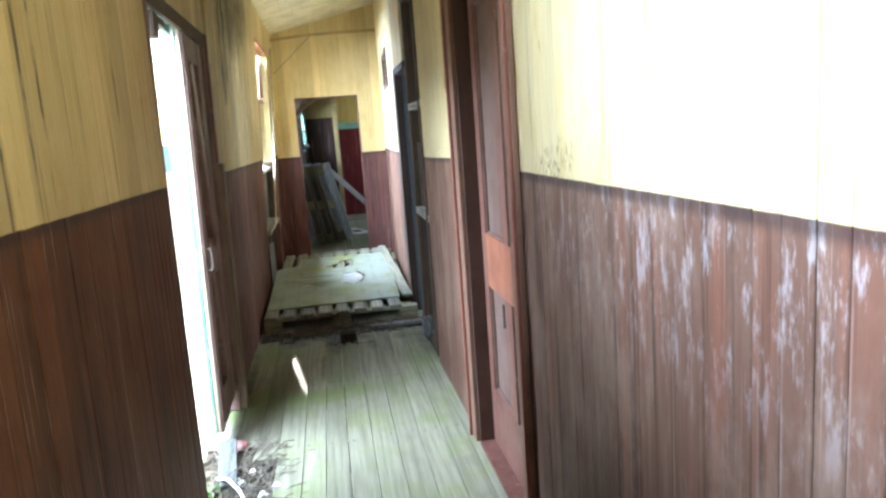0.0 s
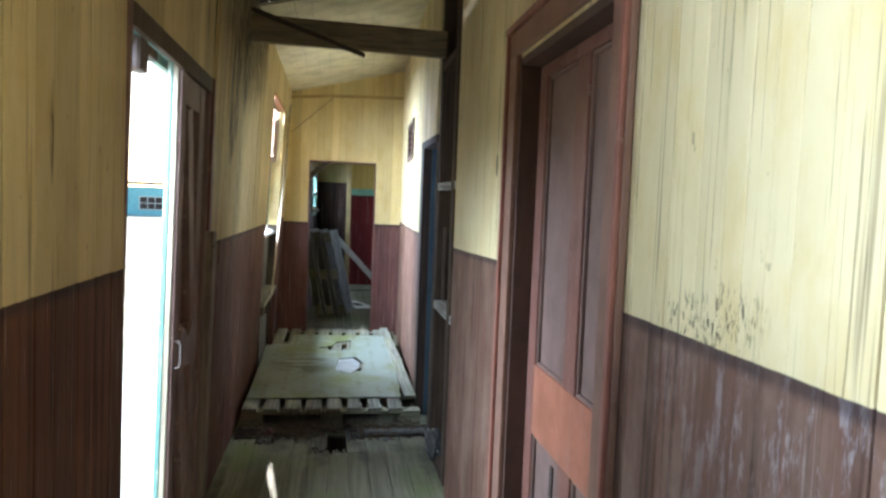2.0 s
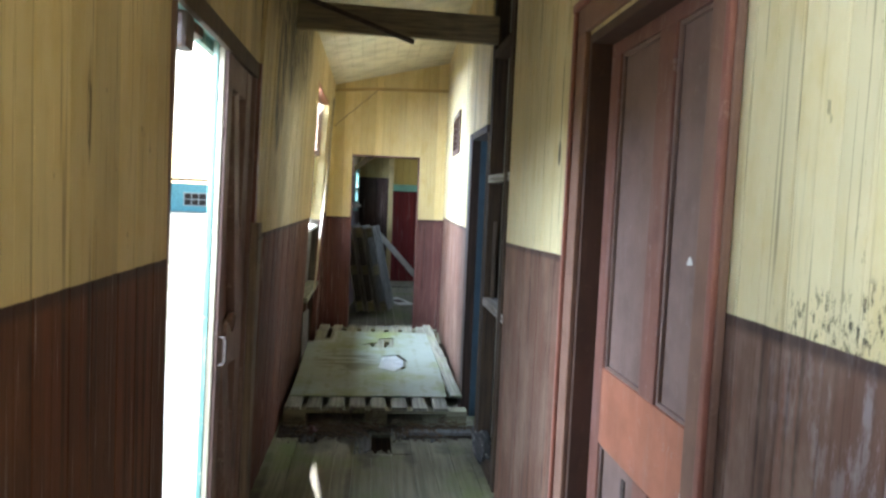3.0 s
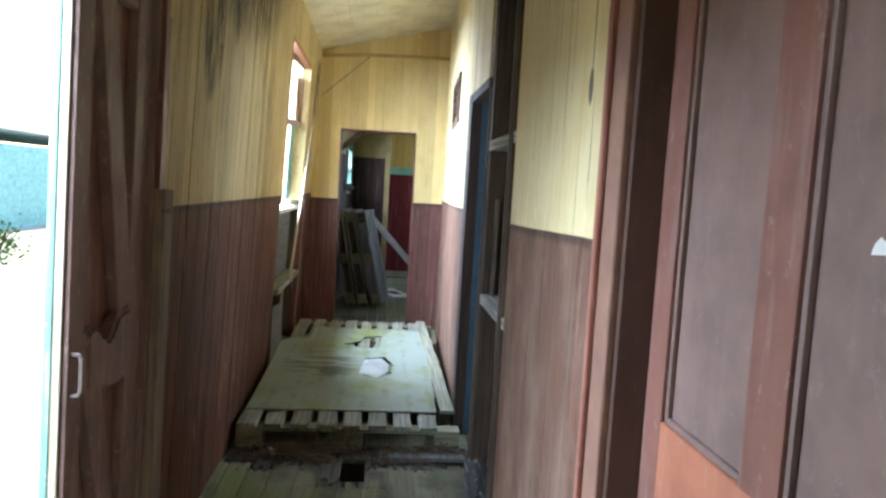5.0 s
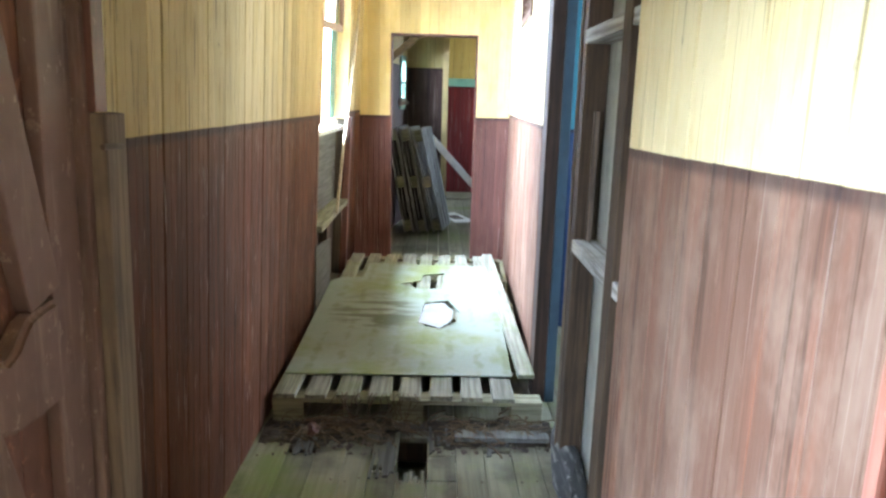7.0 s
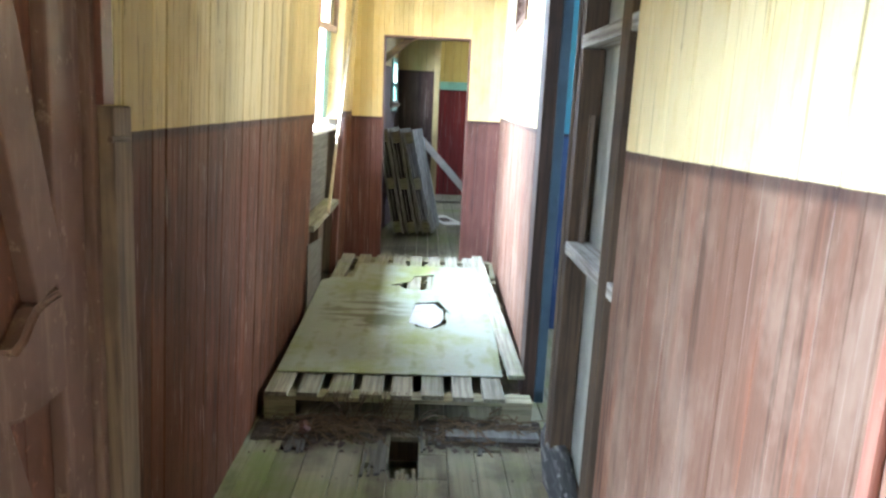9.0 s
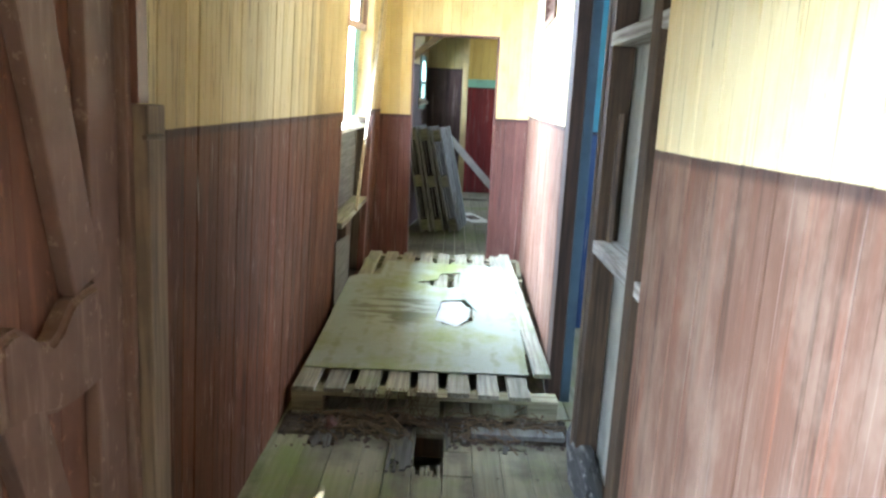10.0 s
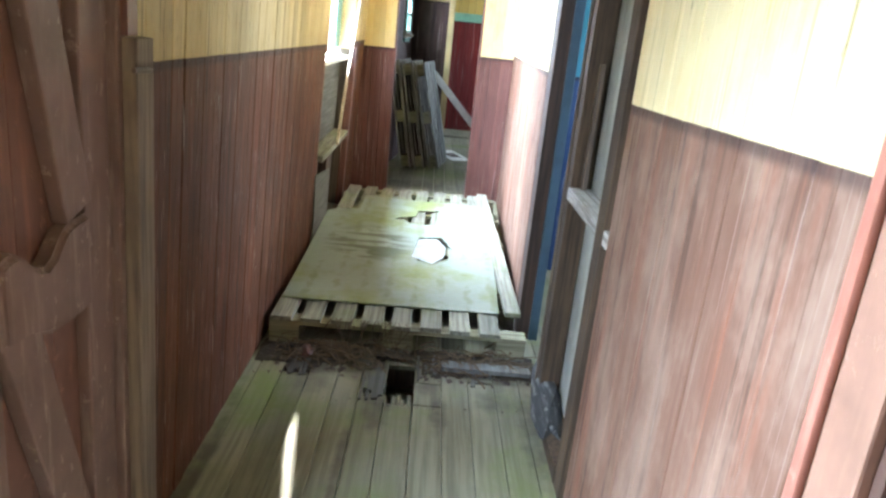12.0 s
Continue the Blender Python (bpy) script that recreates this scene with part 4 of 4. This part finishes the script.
for q in ((1.75, 1.80, 1.31, 1.91), (2.05, 2.10, 1.31, 1.91), (1.80, 2.05, 1.31, 1.36), (1.80, 2.05, 1.86, 1.91), (1.80, 2.05, 1.60, 1.63)):
    slab("window_frame", (q[0], q[1], -0.02, 0.09, q[2], q[3]), M_TEAL, f)
bm = bmesh.new()
bar(bm, (-0.26, 9.3, 1.66), (0.24, 9.3, 2.08), 0.06, 0.05, 0.004, (0, 1, 0))
bar(bm, (-0.24, 9.3, 2.06), (0.9, 9.3, 2.06), 0.06, 0.05, 0.004, (0, 1, 0))
tagged(part("corner_brace", bm, M_BEAM), "cream diagonal brace beyond the doorway", "brace", "", "structure")
paper = slab("paper_sheet", (-0.13, 0.13, -0.35, 0.35, 0, 0.004), M_WHITE, None, "", 0.001)
paper.matrix_world = pose(0.60, 11.1, 0.001, 0, 0, 20)
slab("print", (-0.07, 0.07, -0.14, 0.14, 0.0042, 0.006), M_DARKW, paper, "dark printed patch", 0.0005)
tagged(paper, "pale card lying on the far room floor", "paper")


def upright_pallet(m, label):
    """A pallet that stands on its edge: two skins with blocks between, seen end on."""
    p = thing("pallet", m, label, "pallet", "pallets leaning in the far room")
    for x in (0.0, 0.093):
        for y in (0.0, 0.17, 0.34, 0.51):
            slab("board", (x, x + 0.02, y, y + 0.11, 0.0, 1.14), M_GREYW, p, "", 0.003)
    for z in (0.02, 0.50, 1.0):
        for y in (0.003, 0.35):
            slab("block", (0.0205, 0.0925, y, y + 0.12, z, z + 0.12), M_PALLETX, p, "", 0.004)
    return p


for k, (x, y, lean) in enumerate(((0.015, 9.97, -10.5), (0.165, 9.98, -11.5), (0.325, 10.03, -13.0))):
    upright_pallet(pose(x, y, 0.0, 0, lean, -9), ("grey weathered pallet leaning against the far room wall", "grey weathered pallet leaning on another one", "outermost grey pallet leaning on the others")[k])
bm = bmesh.new()
bar(bm, (0.28, 10.75, 1.0), (1.20, 10.45, 0.03), 0.075, 0.03, 0.004, (0, 1, 0))
tagged(part("loose_plank", bm, M_WHITE), "pale painted plank lying aslant", "plank")


def roof_timbers():
    b = thing("roof_beam", None, "rough wooden tie beam across the corridor", "beam", "", "structure")
    bm = bmesh.new()
    bar(bm, (XL + 0.05, 5.05, 2.522), (XR + 0.02, 5.0, 2.495), 0.05, 0.155, 0.006, (0, 0, 1))
    part("timber", bm, M_BEAM, b)
    bm = bmesh.new()
    bar(bm, (XL, 4.15, 2.78), (XR + 0.02, 4.15, 3.0), 0.06, 0.12, 0.005)
    tagged(part("rafter", bm, M_DARKW), "dark rafter under the roof", "rafter", "", "structure")
    bm = bmesh.new()
    bar(bm, (-0.26, 4.9, 2.594), (0.375, 4.9, 2.378), 0.03, 0.022, 0.003)
    tagged(part("broken_batten", bm, M_DARKW), "broken dark batten hanging from the ceiling", "batten")
    bm = bmesh.new()
    bar(bm, (XL + 0.1, 5.05, 2.79), (XR, 4.5, 2.98), 0.12, 0.02, 0.003)
    tagged(part("loose_plank", bm, M_BEAM), "ceiling plank hanging loose", "plank")
    bm = bmesh.new()
    bar(bm, (XL, YE - 0.012, 2.66), (0.17, YE - 0.012, 2.705), 0.022, 0.03, 0.004)
    bar(bm, (0.17, YE - 0.012, 2.705), (0.975, YE - 0.012, 2.725), 0.022, 0.03, 0.004)
    tagged(part("trim", bm, M_MOULD), "thin ochre moulding on the end wall", "moulding", "", "structure")


roof_timbers()


def leaning_strip():
    bm = bmesh.new()
    pts = [(XL + 0.045, 7.22, 0.668), (XL + 0.035, 7.55, 1.15), (XL + 0.030, 7.92, 1.65), (XL + 0.025, 8.15, 1.98), (XL + 0.020, 8.38, 2.52)]
    for a, b in zip(pts, pts[1:]):
        bar(bm, a, b, 0.040, 0.016, 0.0, (1, 0, 0), 0.004)
    ob = part("leaning_strip", bm, M_LATH)
    ob.matrix_world = LEAN
    tagged(ob, "thin bent strip of pale wood leaning by the window", "wood strip")


leaning_strip()


def house(m, length, label):
    """Teal weatherboard building; its front lies on local y = 0."""
    h = thing("house", m, label, "house", "houses across the yard")
    bm = bmesh.new()
    rbox(bm, 0, length, 0, 6, 0, 2.4)
    wallm = part("wall", bm, M_HOUSE, h)
    for i in range(12):
        slab("weatherboard", (0, length, -0.03, -0.002, i * 0.2, i * 0.2 + 0.19), M_HOUSE, wallm, "", 0.0)
    bm = bmesh.new()
    for s in (-1, 1):
        m2 = Matrix.Translation((0, 3, 2.62)) @ Matrix.Rotation(radians(-3 * s), 4, "X")
        rbox(bm, -0.1, length + 0.1, 0 if s < 0 else -3.12, 3.12 if s < 0 else 0, 0, 0.05, 0, m2)
    part("roof", bm, M_METAL, h)
    for x in (3.1, 15.1):
        w = slab("window", (x, x + 2.0, -0.07, -0.032, 0.48, 1.62), M_WHITE, h, "white framed window", 0.004)
        for i in range(3):
            for j in range(2):
                a, b = x + 0.10 + i * 0.61, 0.56 + j * 0.52
                slab("pane", (a, a + 0.55, -0.078, -0.0705, b, b + 0.46), M_DARKW, w, "", 0.0)


house(pose(-10.0, 10.5, -0.38, 0, 0, 90), 21.0, "long teal weatherboard house with a pale roof")
house(pose(-31.0, 62.0, -0.38), 17.0, "distant teal building beyond the yard")


def shrub(x, y, r):
    rng = random.Random(5)
    s = thing("shrub", pose(x, y, -0.40), "scrubby shrub standing in the yard", "shrub")
    bm = bmesh.new()
    for i in range(9):
        a = rng.uniform(0, 6.28)
        tube(bm, [(0, 0, 0), (0.4 * r * math.cos(a), 0.4 * r * math.sin(a), 0.6 * r), (0.8 * r * math.cos(a), 0.8 * r * math.sin(a), 1.2 * r)], 0.012, 5)
    part("stems", bm, M_DARKW, s)
    bm = bmesh.new()
    for i in range(700):
        p = Vector((rng.gauss(0, 0.42), rng.gauss(0, 0.42), abs(rng.gauss(0.75, 0.35)))) * r
        d = Vector((rng.uniform(-1, 1), rng.uniform(-1, 1), rng.uniform(-0.4, 1))).normalized()
        l = rng.uniform(0.05, 0.11)
        e = d.orthogonal().normalized() * l * 0.3
        bm.faces.new([bm.verts.new(q) for q in (p, p + d * l * 0.5 + e, p + d * l, p + d * l * 0.5 - e)])
    part("foliage", bm, M_LEAF, s)


shrub(-6.4, 14.5, 0.55)


def debris():
    rng = random.Random(12)
    bm = bmesh.new()
    for i in range(420):
        x, y = rng.uniform(-0.40, -0.10), rng.uniform(2.62, 3.46)
        a = rng.gauss(1.2, 0.7)
        l = rng.uniform(0.05, 0.20)
        z = -0.03 + rng.uniform(0, 0.07) * (1 - (x + 0.40) / 0.45)
        tube(bm, [(x, y, z), (x + l * math.cos(a) * 0.5, y + l * math.sin(a) * 0.5, z + rng.uniform(0, 0.03)), (x + l * math.cos(a), y + l * math.sin(a), z + rng.uniform(-0.01, 0.02))], rng.uniform(0.0012, 0.0026), 4)
    tagged(part("twigs", bm, M_TWIG), "heap of dry twigs and litter by the doorway", "debris", "", "stuff")
    mound = bmesh.new()
    rows = []
    for j in range(41):
        row = []
        for i in range(25):
            x, y = -0.46 + 0.38 * i / 24, 2.56 + 0.92 * j / 40
            h = 0.03 - 0.09 * (i / 24) + noise.noise((x * 12, y * 12, 1.0)) * 0.03 + noise.noise((x * 40, y * 40, 5.0)) * 0.012
            row.append(mound.verts.new((x, y, -0.03 + h)))
        rows.append(row)
    for j in range(40):
        for i in range(24):
            mound.faces.new((rows[j][i], rows[j][i + 1], rows[j + 1][i + 1], rows[j + 1][i]))
    tagged(part("dirt_heap", mound, M_HUMUS), "dark dirt heaped in the open doorway", "debris", "", "stuff")
    bm = bmesh.new()
    for i in range(230):
        x, y = rng.uniform(-0.3, 0.8), rng.gauss(5.36, 0.045)
        if 0.16 < x < 0.36 and y < 5.39:
            continue
        a = rng.gauss(0, 0.9)
        l = rng.uniform(0.03, 0.16)
        z = rng.uniform(0.004, 0.02) + max(0.0, y - 5.3) * 0.3
        tube(bm, [(x, y, z), (x + l * math.cos(a) * 0.5, y + l * math.sin(a) * 0.5, z + rng.uniform(0, 0.02)), (x + l * math.cos(a), y + l * math.sin(a), z)], rng.uniform(0.0015, 0.004), 4)
    strip = bmesh.new()
    nx, ny = 90, 16
    grid = []
    for j in range(ny + 1):
        row = []
        for i in range(nx + 1):
            x, y = -0.37 + 1.26 * i / nx, 5.24 + 0.30 * j / ny
            lift = noise.noise((x * 14, y * 14, 3.0)) * 0.016 + noise.noise((x * 45, y * 45, 7.0)) * 0.007
            edge = min(j / 5.0, (ny - j) / 3.0, 1.0)
            row.append(strip.verts.new((x, y, -0.012 + 0.022 * edge + lift)))
        grid.append(row)
    for j in range(ny):
        for i in range(nx):
            x, y = grid[j][i].co.x, grid[j][i].co.y
            if not (0.20 < x < 0.36 and y < 5.36):
                strip.faces.new((grid[j][i], grid[j][i + 1], grid[j + 1][i + 1], grid[j + 1][i]))
    tagged(part("rotted_soil", strip, M_HUMUS), "dark rotted soil heaped before the pallet", "debris", "", "stuff")
    tagged(part("straw_litter", bm, M_STRAW), "dry stalks and litter before the pallet", "debris", "", "stuff")


debris()


def wire():
    bm = bmesh.new()
    tube(bm, [(-0.27, YE - 0.008, 2.28), (0.0, YE - 0.008, 2.52), (0.19, YE - 0.010, 2.69)], 0.004, 6)
    tagged(part("wire", bm, M_STRIP), "thin old wire across the end wall", "wire")


def lump(rng, x, y, z, r, flat=0.6):
    """An uneven broken piece."""
    bm = bmesh.new()
    bmesh.ops.create_icosphere(bm, subdivisions=2, radius=1.0)
    s = Vector((rng.uniform(0.7, 1.3), rng.uniform(0.7, 1.3), flat))
    o = rng.uniform(0, 50)
    for v in bm.verts:
        k = 1 + 0.55 * noise.noise(v.co * 1.2 + Vector((o, 0, 0)))
        v.co = Vector([round(q * 3.2) / 3.2 * 0.5 + q * 0.5 for q in v.co * k])
        v.co = Vector((v.co.x * s.x, v.co.y * s.y, v.co.z * s.z)) * r + Vector((x, y, z + r * flat * 0.8))
    return bm


def rubble():
    rng = random.Random(21)
    for x, y, r in ((-0.155, 2.96, 0.026), (-0.10, 3.03, 0.024), (-0.28, 3.1, 0.028), (-0.22, 3.2, 0.02)):
        tagged(part("stone", lump(rng, x, y, -0.02, r), M_PALE), "pale broken stone among litter by the doorway", "stone", "rubble by the doorway")
    tagged(part("brick_piece", lump(rng, -0.30, 3.44, -0.01, 0.05), M_CASING), "broken reddish brick piece by the door jamb", "brick")
    tagged(part("brick_piece", lump(rng, -0.16, 5.36, 0.0, 0.045), M_CASING), "broken reddish brick piece before the pallet", "brick")
    bm = bmesh.new()
    tube(bm, [(-0.36, 3.12, 0.02), (-0.30, 3.02, 0.06), (-0.24, 2.92, 0.05), (-0.20, 2.80, 0.05), (-0.19, 2.66, 0.02)], 0.007, 8)
    tagged(part("cable", bm, M_WHITE), "white cable curling out of the litter", "cable")
    bm = bmesh.new()
    rbox(bm, -0.04, 0.04, 0, 0.34, 0, 0.02, 0.003, pose(-0.31, 3.05, 0.0, 12, 0, 6))
    tagged(part("wood_scrap", bm, M_CLAD), "short scrap of old board in the litter", "wood scrap")
    bm = bmesh.new()
    for i in range(70):
        x, y, z = rng.uniform(-0.44, -0.33), rng.uniform(2.88, 3.1), rng.uniform(-0.1, 0.03)
        a, l = rng.uniform(0, 6.28), rng.uniform(0.03, 0.06)
        p = Vector((x, y, z))
        d = Vector((math.cos(a), math.sin(a), rng.uniform(0.1, 0.9))).normalized()
        e = d.orthogonal().normalized() * l * 0.28
        bm.faces.new([bm.verts.new(q) for q in (p, p + d * l * 0.5 + e, p + d * l, p + d * l * 0.5 - e)])
    tagged(part("weeds", bm, M_LEAF), "green weeds at the door sill", "plant", "", "stuff")
    bm = lump(rng, 0.0, 0.0, 0.0, 0.055, 0.9)
    bmesh.ops.transform(bm, matrix=pose(0.880, 5.0, 0.0, 0, 0, -3) @ Matrix.Diagonal((1.25, 7.0, 1.5, 1.0)), verts=bm.verts)
    tagged(part("rotten_timber", bm, M_SPECK), "dark rotten timber lump at the wall's foot", "timber")
    bm = bmesh.new()
    rbox(bm, 0, 0.55, -0.004, 0.004, 0, 0.42, 0.001, pose(-0.362, 6.62, 0.13, 0, 6, 90))
    tagged(part("leaning_sheet", bm, M_CLAD), "thin grey sheet leaning between pallet and wall", "sheet")
    tagged(slab("loose_board", (0.46, 0.86, 5.29, 5.36, 0.012, 0.034), M_CLAD, None, "", 0.003), "short mossy board lying before the pallet", "board")
    bm = bmesh.new()
    for i in range(160):
        x, y = rng.uniform(-0.36, 0.9), rng.gauss(5.30, 0.07)
        if 0.2 < x < 0.36 and y < 5.38:
            continue
        r = rng.uniform(0.006, 0.02)
        q = [Vector((x + r * math.cos(t + i), y + r * math.sin(t + i), 0.003 + rng.uniform(0, 0.012))) for t in (0, 1.7, 3.2, 4.6)]
        bm.faces.new([bm.verts.new(v) for v in q])
    tagged(part("bark_chips", bm, M_DARKW), "dark rotten wood chips before the pallet", "debris", "", "stuff")


def cloth():
    bm = lump(random.Random(2), -0.05, 10.62, 1.36, 0.05, 0.9)
    tagged(part("cloth_scrap", bm, M_WHITE), "crumpled white scrap on the window frame", "cloth")


def hanging_straw():
    """A few long stalks that droop over the pallet's front."""
    rng = random.Random(31)
    bm = bmesh.new()
    for i in range(26):
        x = rng.choice((0.02, 0.22, 0.12)) + rng.gauss(0, 0.05)
        y = 5.44
        pts = [(x, y + 0.03, 0.145), (x + rng.uniform(-0.02, 0.02), y - 0.01, 0.13), (x + rng.uniform(-0.06, 0.06), y - 0.03, 0.05), (x + rng.uniform(-0.2, 0.2), y - rng.uniform(0.03, 0.15), 0.012)]
        tube(bm, pts, rng.uniform(0.0015, 0.003), 4)
    tagged(part("hanging_stalks", bm, M_STRAW), "dry stalks drooping over the pallet's front", "debris", "", "stuff")


cloth()
hanging_straw()
wire()
rubble()
lay_boards()
